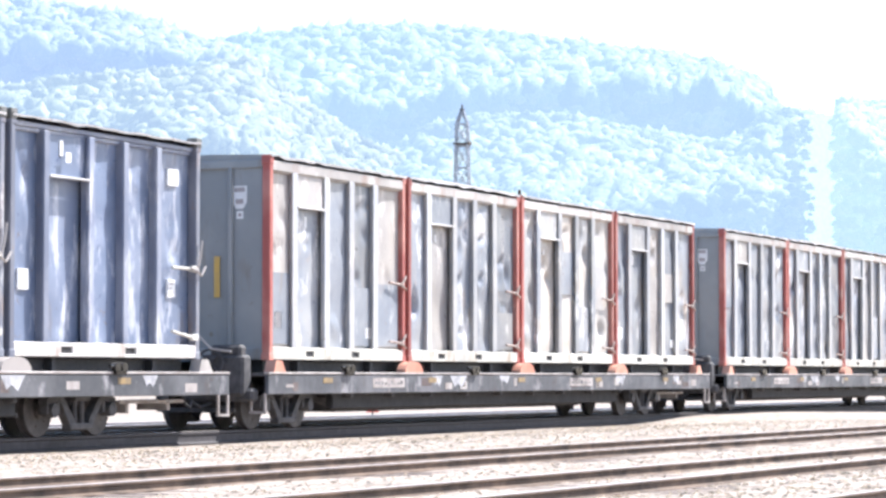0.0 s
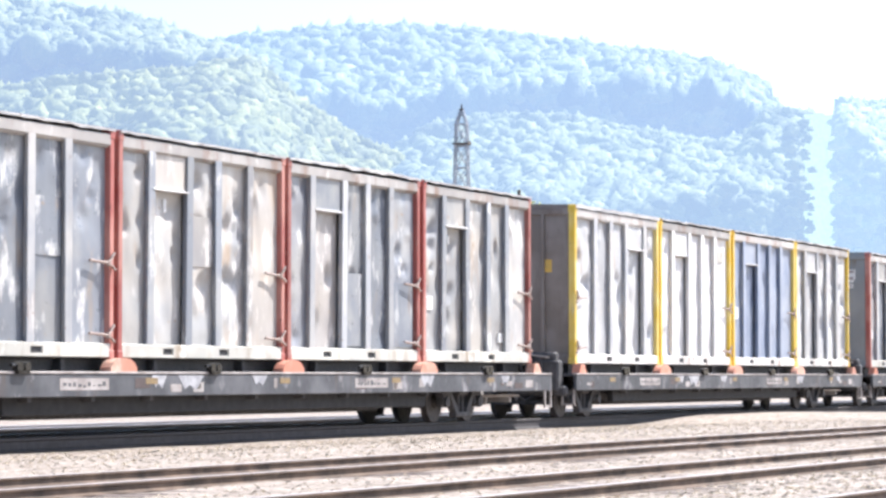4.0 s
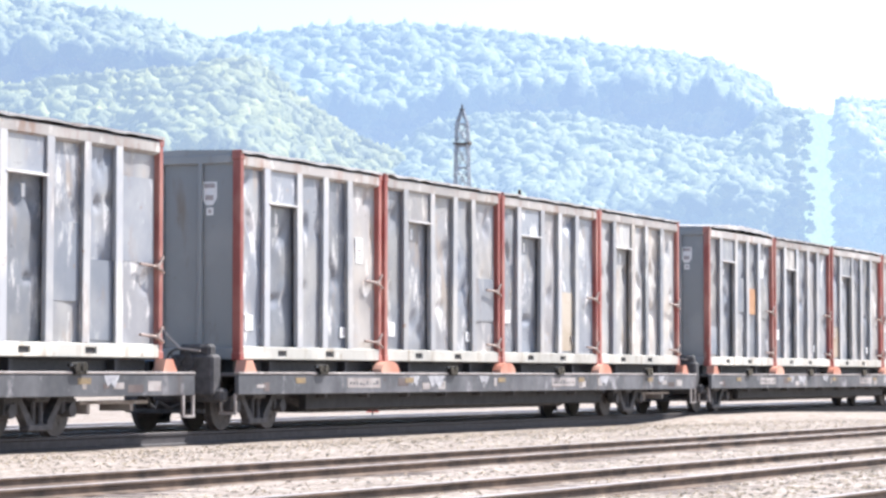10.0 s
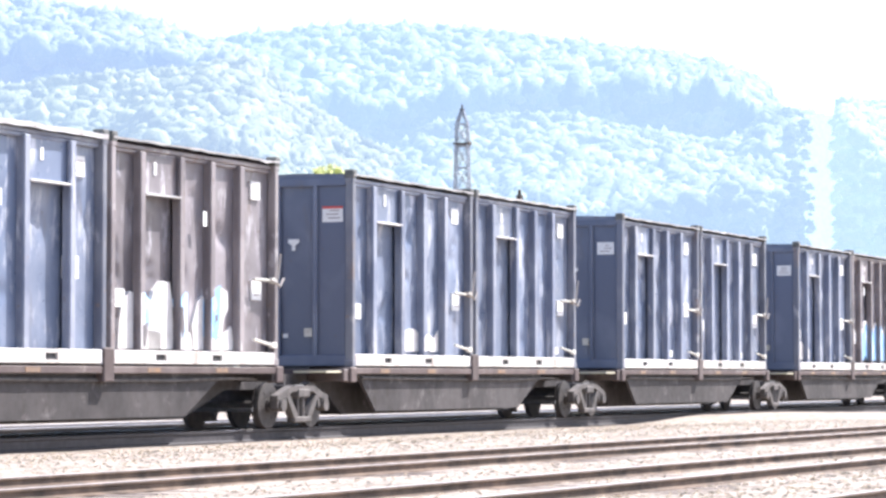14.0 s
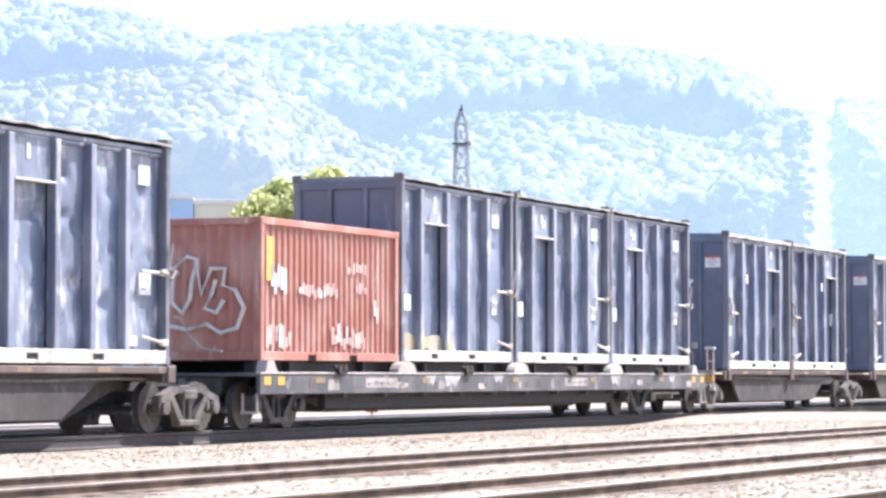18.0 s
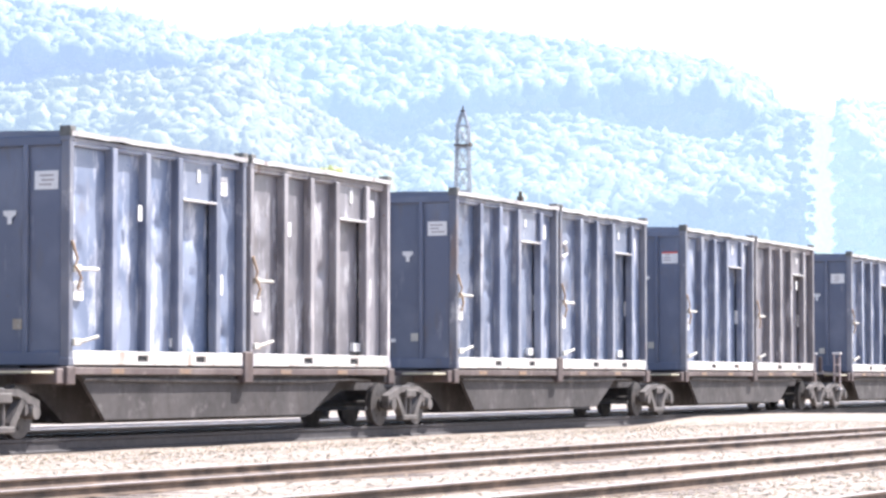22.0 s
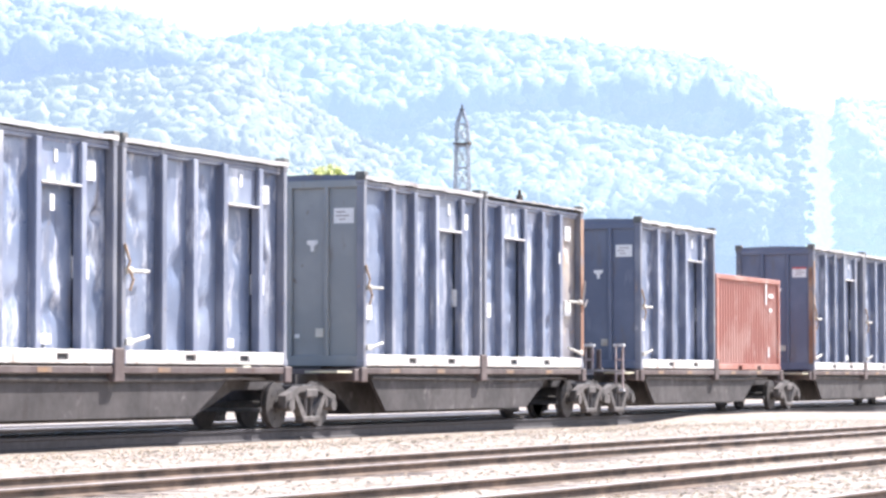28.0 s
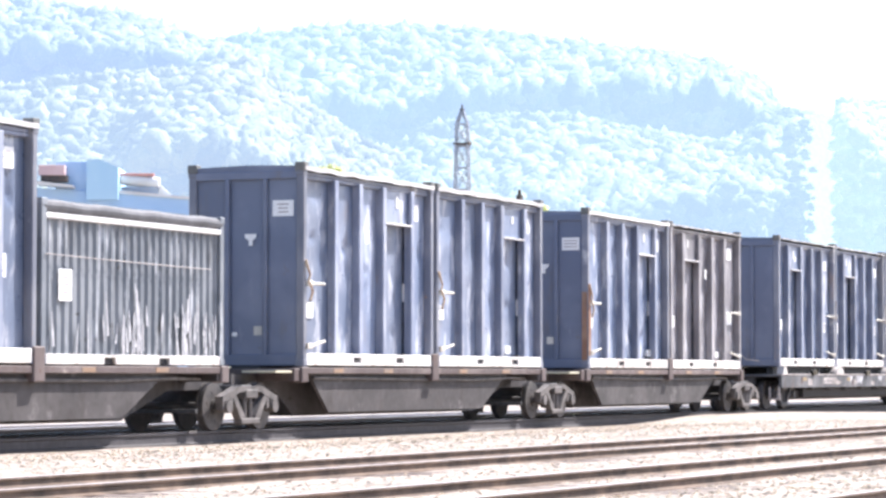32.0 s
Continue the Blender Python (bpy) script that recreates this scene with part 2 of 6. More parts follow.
M["saddle_grey"] = paint("dusty_grey_paint", (0.34, 0.31, 0.29), (0.42, 0.39, 0.36), (0.18, 0.15, 0.13), 0.4, 0.3, 0.7, 0.005)
M["label"] = plain("white_label", (0.80, 0.79, 0.77), (0.70, 0.69, 0.67), 18, 0.5, 0, 0.0005)
M["label_orange"] = plain("rusty_primer_patch", (0.50, 0.29, 0.16), (0.40, 0.21, 0.11), 5, 0.7, 0, 0.0005)
M["rust"] = paint("flaking_rust", (0.24, 0.13, 0.085), (0.38, 0.26, 0.18), (0.15, 0.08, 0.055), 0.5, 0.55, 0.8, 0.01, 0.1, 0.55, (0.17, 0.17, 0.20))
M["rust_wash"] = paint("rust_washed_navy_paint", (0.25, 0.24, 0.26), (0.44, 0.37, 0.30), (0.40, 0.27, 0.18), 0.62, 0.6, 0.6, 0.02, 0.1, 0.5, (0.58, 0.53, 0.48))
M["step_paint"] = plain("worn_pinkish_paint", (0.30, 0.205, 0.185), (0.52, 0.45, 0.43), 4, 0.6)
M["latch"] = plain("rusty_latch_steel", (0.24, 0.16, 0.13), (0.44, 0.36, 0.32), 6, 0.7)
M["tan_strap"] = plain("frayed_tan_webbing", (0.50, 0.39, 0.28), (0.34, 0.22, 0.15), 9, 0.9)
M["shelf"] = plain("worn_pale_platform_paint", (0.60, 0.56, 0.38), (0.46, 0.42, 0.34), 5, 0.6)
M["reflector"] = plain("orange_reflector", (0.75, 0.38, 0.05), (0.62, 0.30, 0.06), 8, 0.4, 0, 0.0005)
M["reflector_worn"] = plain("worn_amber_reflector", (0.27, 0.155, 0.08), (0.17, 0.13, 0.105), 6, 0.5, 0, 0.0005)
M["yellow_bar"] = plain("worn_yellow_bar_paint", (0.62, 0.40, 0.08), (0.50, 0.34, 0.12), 5, 0.6, 0, 0.0005)
M["tarp"] = plain("dark_grey_tarpaulin", (0.07, 0.072, 0.078), (0.13, 0.13, 0.14), 3, 0.7, 0, 0.02)
M["scuff"] = plain("whitish_scuffed_steel", (0.20, 0.20, 0.215), (0.52, 0.515, 0.53), 5, 0.6, 0, 0.0005)
M["plate_tan"] = paint("tan_stained_plate", (0.40, 0.33, 0.25), (0.50, 0.44, 0.36), (0.30, 0.18, 0.10), 0.5, 0.6, 0.5, 0.03, 0.1, 0.5, (0.66, 0.62, 0.56), 1.5)
M["plate_dark"] = paint("slate_grey_plate", (0.20, 0.22, 0.255), (0.29, 0.30, 0.32), (0.26, 0.19, 0.14), 0.5, 0.5, 0.45, 0.03, 0.1, 0.5, (0.50, 0.50, 0.50), 1.5)
M["print"] = plain("faded_print", (0.30, 0.26, 0.26), (0.45, 0.40, 0.38), 14, 0.6, 0, 0.0005)
# chalky pale paint; its tone also stands for sunlight on lids and hatch ledges
M["pale_top"] = paint("chalky_rail_and_lit_edge", (0.50, 0.485, 0.48), (0.66, 0.64, 0.62), (0.26, 0.20, 0.18), 0.5, 0.6, 0.6, 0.01, 0.1, 0.3, (0.74, 0.73, 0.72))
M["label_yellow"] = plain("faded_yellow_reflector", (0.30, 0.20, 0.08), (0.17, 0.13, 0.08), 8, 0.5, 0, 0.0005)
M["spray_blue"] = paint("pale_blue_spray_paint", (0.28, 0.50, 0.78), (0.55, 0.72, 0.88), (0.16, 0.25, 0.40), 0.5, 0.45, 0.5, 0.002, 0.1, 0.6, (0.86, 0.89, 0.92), 1.0)
M["spray_white"] = plain("white_spray_paint", (0.72, 0.70, 0.68), (0.60, 0.56, 0.54), 6, 0.5, 0, 0.0005)
M["spray_pale"] = plain("chalky_bluish_spray_paint", (0.66, 0.66, 0.72), (0.56, 0.50, 0.52), 4, 0.5, 0, 0.0005)
M["faded"] = plain("faded_pinkish_spray_paint", (0.46, 0.27, 0.23), (0.62, 0.50, 0.48), 4, 0.5, 0, 0.0005)
M["spray_green"] = plain("green_spray_paint", (0.22, 0.36, 0.20), (0.33, 0.42, 0.30), 3, 0.5, 0, 0.0005)
M["mud"] = paint("dried_yellow_mud", (0.42, 0.35, 0.22), (0.50, 0.45, 0.34), (0.24, 0.26, 0.32), 0.5, 0.75, 0.8, 0.01, 0.1)
M["galv"] = plain("galvanised_steel", (0.29, 0.32, 0.37), (0.38, 0.42, 0.47), 3, 0.6)
M["timber"] = plain("dark_timber", (0.06, 0.05, 0.045), (0.11, 0.09, 0.08), 4, 0.9)
M["hut_blue"] = plain("pale_blue_cladding", (0.36, 0.54, 0.76), (0.43, 0.60, 0.80), 0.4, 0.6)
M["hut_white"] = plain("white_render", (0.72, 0.71, 0.68), (0.62, 0.61, 0.58), 0.6, 0.7)
# the tower's cladding again, paler for its sunlit face
M["hut_lit"] = plain("lit_cyan_cladding", (0.42, 0.64, 0.80), (0.48, 0.68, 0.82), 0.4, 0.6)
M["cream"] = plain("cream_render", (0.62, 0.63, 0.50), (0.70, 0.70, 0.58), 0.6, 0.7)
M["roof_pink"] = plain("sun_faded_red_sheet", (0.58, 0.40, 0.40), (0.66, 0.50, 0.49), 0.8, 0.6)
M["roof_red"] = plain("faded_red_sheet", (0.46, 0.20, 0.17), (0.54, 0.29, 0.25), 0.8, 0.6)
M["glass"] = plain("dark_pane", (0.03, 0.04, 0.05), (0.05, 0.06, 0.07), 1, 0.15, 0, 0)
M["marker_red"] = plain("red_reflector", (0.65, 0.09, 0.07), (0.55, 0.07, 0.06), 8, 0.4, 0, 0.0005)
M["leaf"] = foliage("yellow_green_leaves", (0.60, 0.66, 0.30), (0.80, 0.84, 0.46), 1.2, None, 0.6)
M["bark"] = plain("bark", (0.10, 0.075, 0.055), (0.16, 0.13, 0.10), 5, 0.9, 0, 0.02)
# grass and woods of the hills glow bluish: distance haze set in their emission
M["clearing"] = foliage("pale_grass_haze_glow", (0.36, 0.43, 0.20), (0.50, 0.54, 0.30), 0.3, (0.275, 0.35, 0.39))
M["wood_near"] = foliage("hill_leaves_haze_glow", (0.066, 0.085, 0.025), (0.146, 0.153, 0.050), 0.16, (0.197, 0.250, 0.336))
M["wood_left"] = foliage("tall_hill_leaves_haze_glow", (0.057, 0.082, 0.026), (0.128, 0.140, 0.048), 0.14, (0.195, 0.255, 0.370))
M["wood_mid"] = foliage("mid_hill_leaves_haze_glow", (0.057, 0.083, 0.028), (0.124, 0.140, 0.050), 0.15, (0.215, 0.282, 0.392))
M["wood_right"] = foliage("right_hill_leaves_glare_glow", (0.06, 0.10, 0.035), (0.19, 0.21, 0.09), 0.16, (0.240, 0.318, 0.44))
M["wood_far"] = foliage("far_hill_leaves_haze_glow", (0.05, 0.083, 0.025), (0.120, 0.136, 0.048), 0.13, (0.214, 0.285, 0.413))


# ---- mesh helpers ----
def mesh_of(bm, name, material, smooth=False):
    me = bpy.data.meshes.new(name)
    bm.normal_update()
    bm.to_mesh(me)
    bm.free()
    me.materials.append(material)
    if smooth:
        me.shade_smooth()
    return me


def part(name, bm, material, parent, label="", loc=None, smooth=False):
    """Links a bmesh (or a mesh already made) as one mesh object under a thing or a part."""
    me = bm if isinstance(bm, bpy.types.Mesh) else mesh_of(bm, name, material, smooth)
    ob = new(name, me)
    ob.parent = parent
    if loc:
        ob.location = loc
    if label:
        ob["label"] = label
    return ob


def thing(name, label, category, group="", kind=""):
    return tagged(new(name), label, category, group, kind)


def box(bm, x0, x1, y0, y1, z0, z1, bevel=0.0):
    """Adds a box with its edges broken by bevel."""
    r = bmesh.ops.create_cube(bm, size=1.0, matrix=Matrix.Translation(((x0 + x1) / 2, (y0 + y1) / 2, (z0 + z1) / 2)) @ Matrix.Diagonal((x1 - x0, y1 - y0, z1 - z0, 1)))
    if bevel:
        edges = list({e for v in r["verts"] for e in v.link_edges})
        bmesh.ops.bevel(bm, geom=edges, offset=bevel, segments=1, affect="EDGES")
    return bm


def boxes(*rows, bevel=0.0):
    bm = bmesh.new()
    for row in rows:
        box(bm, *row, bevel=bevel)
    return bm


def prism(bm, outline, y0, y1):
    """Adds a plate with an outline in x, z between y0 and y1."""
    a = [bm.verts.new((x, y0, z)) for x, z in outline]
    b = [bm.verts.new((x, y1, z)) for x, z in outline]
    n = len(a)
    bm.faces.new(a)
    bm.faces.new(b[::-1])
    for i in range(n):
        bm.faces.new((a[i], b[i], b[(i + 1) % n], a[(i + 1) % n])[::-1])
    bmesh.ops.recalc_face_normals(bm, faces=bm.faces)
    return bm


def rod(bm, a, b, r, seg=8):
    a, b = Vector(a), Vector(b)
    d = b - a
    m = Matrix.Translation((a + b) / 2) @ d.to_track_quat("Z", "Y").to_matrix().to_4x4()
    bmesh.ops.create_cone(bm, cap_ends=True, segments=seg, radius1=r, radius2=r, depth=d.length, matrix=m)
    return bm


def strip(points, r, seg=6):
    """A bent round bar through the points, one closed skin with capped ends."""
    pts = [Vector(p) for p in points]
    bm = bmesh.new()
    rings = []
    for i, p in enumerate(pts):
        way = (pts[min(i + 1, len(pts) - 1)] - p).normalized() + (p - pts[max(i - 1, 0)]).normalized()
        turn = way.to_track_quat("Z", "Y") if way.length > 1e-6 else (pts[i] - pts[i - 1]).to_track_quat("Z", "Y")
        if rings:
            # keep the ring's seam close to the one before
            base = min(range(seg), key=lambda k: (p + turn @ Vector((r * math.cos(2 * math.pi * k / seg), r * math.sin(2 * math.pi * k / seg), 0)) - rings[-1][0].co).length)
        else:
            base = 0
        rings.append([bm.verts.new(p + turn @ Vector((r * math.cos(2 * math.pi * (k + base) / seg), r * math.sin(2 * math.pi * (k + base) / seg), 0))) for k in range(seg)])
    for p, q in zip(rings, rings[1:]):
        for k in range(seg):
            bm.faces.new((p[k], p[(k + 1) % seg], q[(k + 1) % seg], q[k]))
    bm.faces.new(rings[0][::-1])
    bm.faces.new(rings[-1])
    bmesh.ops.recalc_face_normals(bm, faces=bm.faces)
    return bm


# ---- ground ----
def smooth(a, b, v):
    t = min(max((v - a) / (b - a), 0.0), 1.0)
    return t * t * (3 - 2 * t)


def level(x, y):
    """Height of the gravel: it fills the yard tracks, and lies lower along the main track but for one spill."""
    z = -0.24 + 0.136 * smooth(-1.6, -6.5, y)
    spill = smooth(64.0, 70.5, x) * (1 - smooth(76.0, 90.0, x)) * smooth(-0.55, -0.95, y) * (1 - smooth(-4.0, -8.0, y))
    z += (-0.065 - z) * spill
    near = max(0.0, 1 - abs(y + 8) / 25) if -5 < x < 115 else 0.0
    return z + near * (0.02 * noise.noise((x * 0.35, y * 0.6, 3)) + 0.012 * noise.noise((x * 1.7, y * 2.1, 8)))


def make_ground():
    xs = np.concatenate([np.array([-3000, -800, -200, -60, -10]), np.arange(0, 110, 0.5), np.array([112, 120, 140, 180, 260, 400, 800, 1600, 3500])])
    ys = np.concatenate([np.array([-3000, -800, -200, -60, -32]), np.arange(-27, 12, 0.25), np.array([14, 20, 40, 90, 200, 500, 1200, 3500])])
    verts, faces = [], []
    for y in ys:
        for x in xs:
            verts.append((x, y, level(float(x), float(y))))
    w = len(xs)
    for j in range(len(ys) - 1):
        for i in range(w - 1):
            faces.append((j * w + i, j * w + i + 1, (j + 1) * w + i + 1, (j + 1) * w + i))
    me = bpy.data.meshes.new("ground")
    me.from_pydata([tuple(v) for v in verts], [], faces)
    me.materials.append(M["gravel"])
    me.shade_smooth()
    tagged(new("ground", me), "pale sunlit gravel yard between the tracks", "ground", kind="structure")


make_ground()


RAIL_SHAPE = [(-0.07, -0.17), (0.07, -0.17), (0.07, -0.155), (0.014, -0.135), (0.009, -0.05), (0.036, -0.038), (0.036, -0.006), (0.028, 0.0),
              (-0.028, 0.0), (-0.036, -0.006), (-0.036, -0.038), (-0.009, -0.05), (-0.014, -0.135), (-0.07, -0.155)]


def rail_mesh(name, length, tall=1.0, side="rust_rail", head="rail_top_rust"):
    me = bpy.data.meshes.new(name)
    n = len(RAIL_SHAPE)
    verts = [(x, y, z * tall) for x in (0.0, length) for y, z in RAIL_SHAPE]
    faces = [(i, i + n, (i + 1) % n + n, (i + 1) % n) for i in range(n)] + [tuple(range(n)), tuple(range(2 * n - 1, n - 1, -1))]
    me.from_pydata(verts, [], faces)
    me.materials.append(M[side])
    me.materials.append(M[head])
    for p in me.polygons:
        if abs(p.center.z) < 0.0045:
            p.material_index = 1
    return me


RAIL = rail_mesh("rail", 420.0, 0.62)
RAIL_MAIN = rail_mesh("rail", 420.0, 1.38, "main_rail", "rail_top")
TIE = mesh_of(boxes((-0.115, 0.115, -1.3, 1.3, -0.33, -0.168), bevel=0.012), "tie", M["tie"])


def make_track(name, label, x0, y0, yaw, first, last, sink=0.0, gap=0.56):
    """A track whose rail heads lie at z = 0: two rails, and its ties over the stretch that is seen."""
    tr = tagged(new(name), label, "railway track", "tracks of the yard", "structure")
    tr.matrix_basis = pose(x0, y0, 0, 0, 0, math.degrees(yaw))
    for side in (-0.7535, 0.7535):
        part("rail", RAIL_MAIN if sink else RAIL, None, tr, "worn steel rail with rusty sides", (-120.0, side, 0.0))
    rnd = random.Random(int(y0 * 10))
    for i in range(int((last - first) / gap)):
        t = part("tie", TIE, None, tr, "", (first + i * gap + rnd.uniform(-0.03, 0.03), rnd.uniform(-0.06, 0.06), rnd.uniform(-0.012, 0.0) + (-sink if sink else 0.07)))
        t.rotation_euler.z = rnd.uniform(-0.015, 0.015)
    return tr


make_track("track_main", "main railway track with a dusty running rail", 0, 0, 0, 24, 100, 0.075)
make_track("track_back", "empty track behind the main line", 0, 4.3, 0, 40, 110, 0.075)
make_track("track_yard", "rusty yard track in pale gravel", 30, -10.66, radians(-1.0), -12, 42)
make_track("track_yard", "rusty yard track in pale gravel", 30, -14.95, radians(-1.6), -14, 22)
make_track("track_yard", "rusty yard track in pale gravel", 30, -19.05, radians(-2.2), -16, 6)


def make_stones(name, count, x0, x1, lo, hi, size, material, label):
    """Loose broken stones, one mesh: squashed octahedra of uneven shape."""
    rng = np.random.default_rng(count)
    t = rng.random(count)
    x = x0 + (x1 - x0) * t ** 0.8
    y = lo(x) + (hi(x) - lo(x)) * rng.random(count)
    r = size * (0.5 + rng.random(count))
    base = np.array([(1, 0, 0), (-1, 0, 0), (0, 1, 0), (0, -1, 0), (0, 0, 1), (0, 0, -1)], float)
    tri = np.array([(0, 2, 4), (2, 1, 4), (1, 3, 4), (3, 0, 4), (2, 0, 5), (1, 2, 5), (3, 1, 5), (0, 3, 5)])
    v = base[None] * (0.6 + 0.8 * rng.random((count, 6, 1)))
    a = rng.random(count) * 6.28
    ca, sa = np.cos(a), np.sin(a)
    vx = v[..., 0] * ca[:, None] - v[..., 1] * sa[:, None]
    vy = v[..., 0] * sa[:, None] + v[..., 1] * ca[:, None]
    vz = v[..., 2] * 0.45 + 0.25 * vx * (rng.random((count, 1)) - 0.5)
    pts = np.stack([vx, vy, vz], -1) * r[:, None, None] + np.stack([x, y, [level(float(p), float(q)) for p, q in zip(x, y)]], -1)[:, None]
    faces = (tri[None] + 6 * np.arange(count)[:, None, None]).reshape(-1, 3)
    me = bpy.data.meshes.new(name)
    me.from_pydata(pts.reshape(-1, 3).tolist(), [], faces.tolist())
    me.materials.append(material)
    tagged(new(name, me), label, "gravel", kind="stuff")


# ---- containers ----
L, W, Hc = 6.06, 2.44, 3.66
RIBS = (1.06, 2.42, 3.52, 4.62)


def dented(x0, x1, z0, z1, y, out, seed, depth, nx=16, nz=40):
    """A sheet held at its rim that bulges, with a handful of creased dents and pushed-out pillows of its own."""
    dice = random.Random(seed * 17 + 5)
    blows = []
    for _ in range(dice.randint(5, 11)):
        push = -1.0 if dice.random() < 0.7 else 0.8
        blows.append((dice.uniform(x0, x1), z0 + (z1 - z0) * dice.random() ** 0.6, dice.uniform(0.09, 0.28), dice.uniform(0.10, 0.38), push * dice.uniform(0.3, 0.8), dice.uniform(-0.6, 0.6), dice.random() < 0.5))
    bm = bmesh.new()
    rows = []
    for j in range(nz + 1):
        row = []
        for i in range(nx + 1):
            u, w = i / nx, j / nz
            x, z = x0 + (x1 - x0) * u, z0 + (z1 - z0) * w
            hold = min(1.0, 5 * u * (1 - u)) * min(1.0, 12 * w * (1 - w))
            n1 = noise.noise((x * 0.7 + seed * 7.7, seed * 3.1, z * 0.8))
            n2 = noise.noise((x * 1.9, seed * 5.3, z * 1.3))
            d = 0.25 * n2 + 0.2 * n1 + 0.03
            for bx, bz, rx, rz, amp, skew, sharp in blows:
                p, q = (x - bx + skew * (z - bz)) / rx, (z - bz) / rz
                r = math.hypot(p, q)
                if r < 1.0:
                    d += amp * ((1 - r) if sharp else (1 - r * r) ** 2)
            row.append(bm.verts.new((x, y + out * (max(-0.14, depth * d) if d < 0 else 0.022 * math.tanh(depth * d / 0.022)) * hold, z)))
        rows.append(row)
    for j in range(nz):
        for i in range(nx):
            q = (rows[j][i], rows[j][i + 1], rows[j + 1][i + 1], rows[j + 1][i])
            bm.faces.new(q if out < 0 else q[::-1])
    return bm


SHEETS = {}


def sheet_mesh(k, s, sink, body, depth, seed):
    """The sheet of one bay (k) of a tall container's side (s)."""
    cuts = (0.14, *RIBS, L - 0.14)
    inset = (0.185 if k == 1 else 0.125) + sink
    me = mesh_of(dented(cuts[k], cuts[k + 1], 0.225, Hc - 0.78 if k == 1 else Hc - 0.14, s * (W / 2 - inset), s, seed * 11 + k + s * 3, depth), "side_panel", body, True)
    SHEETS[me.name] = (k, s, sink, body, depth)
    return me


@functools.lru_cache(None)
def other_sheet(k, s, sink, body, depth, choice):
    return sheet_mesh(k, s, sink, body, depth, 100 + choice * 7 + int(depth * 100))


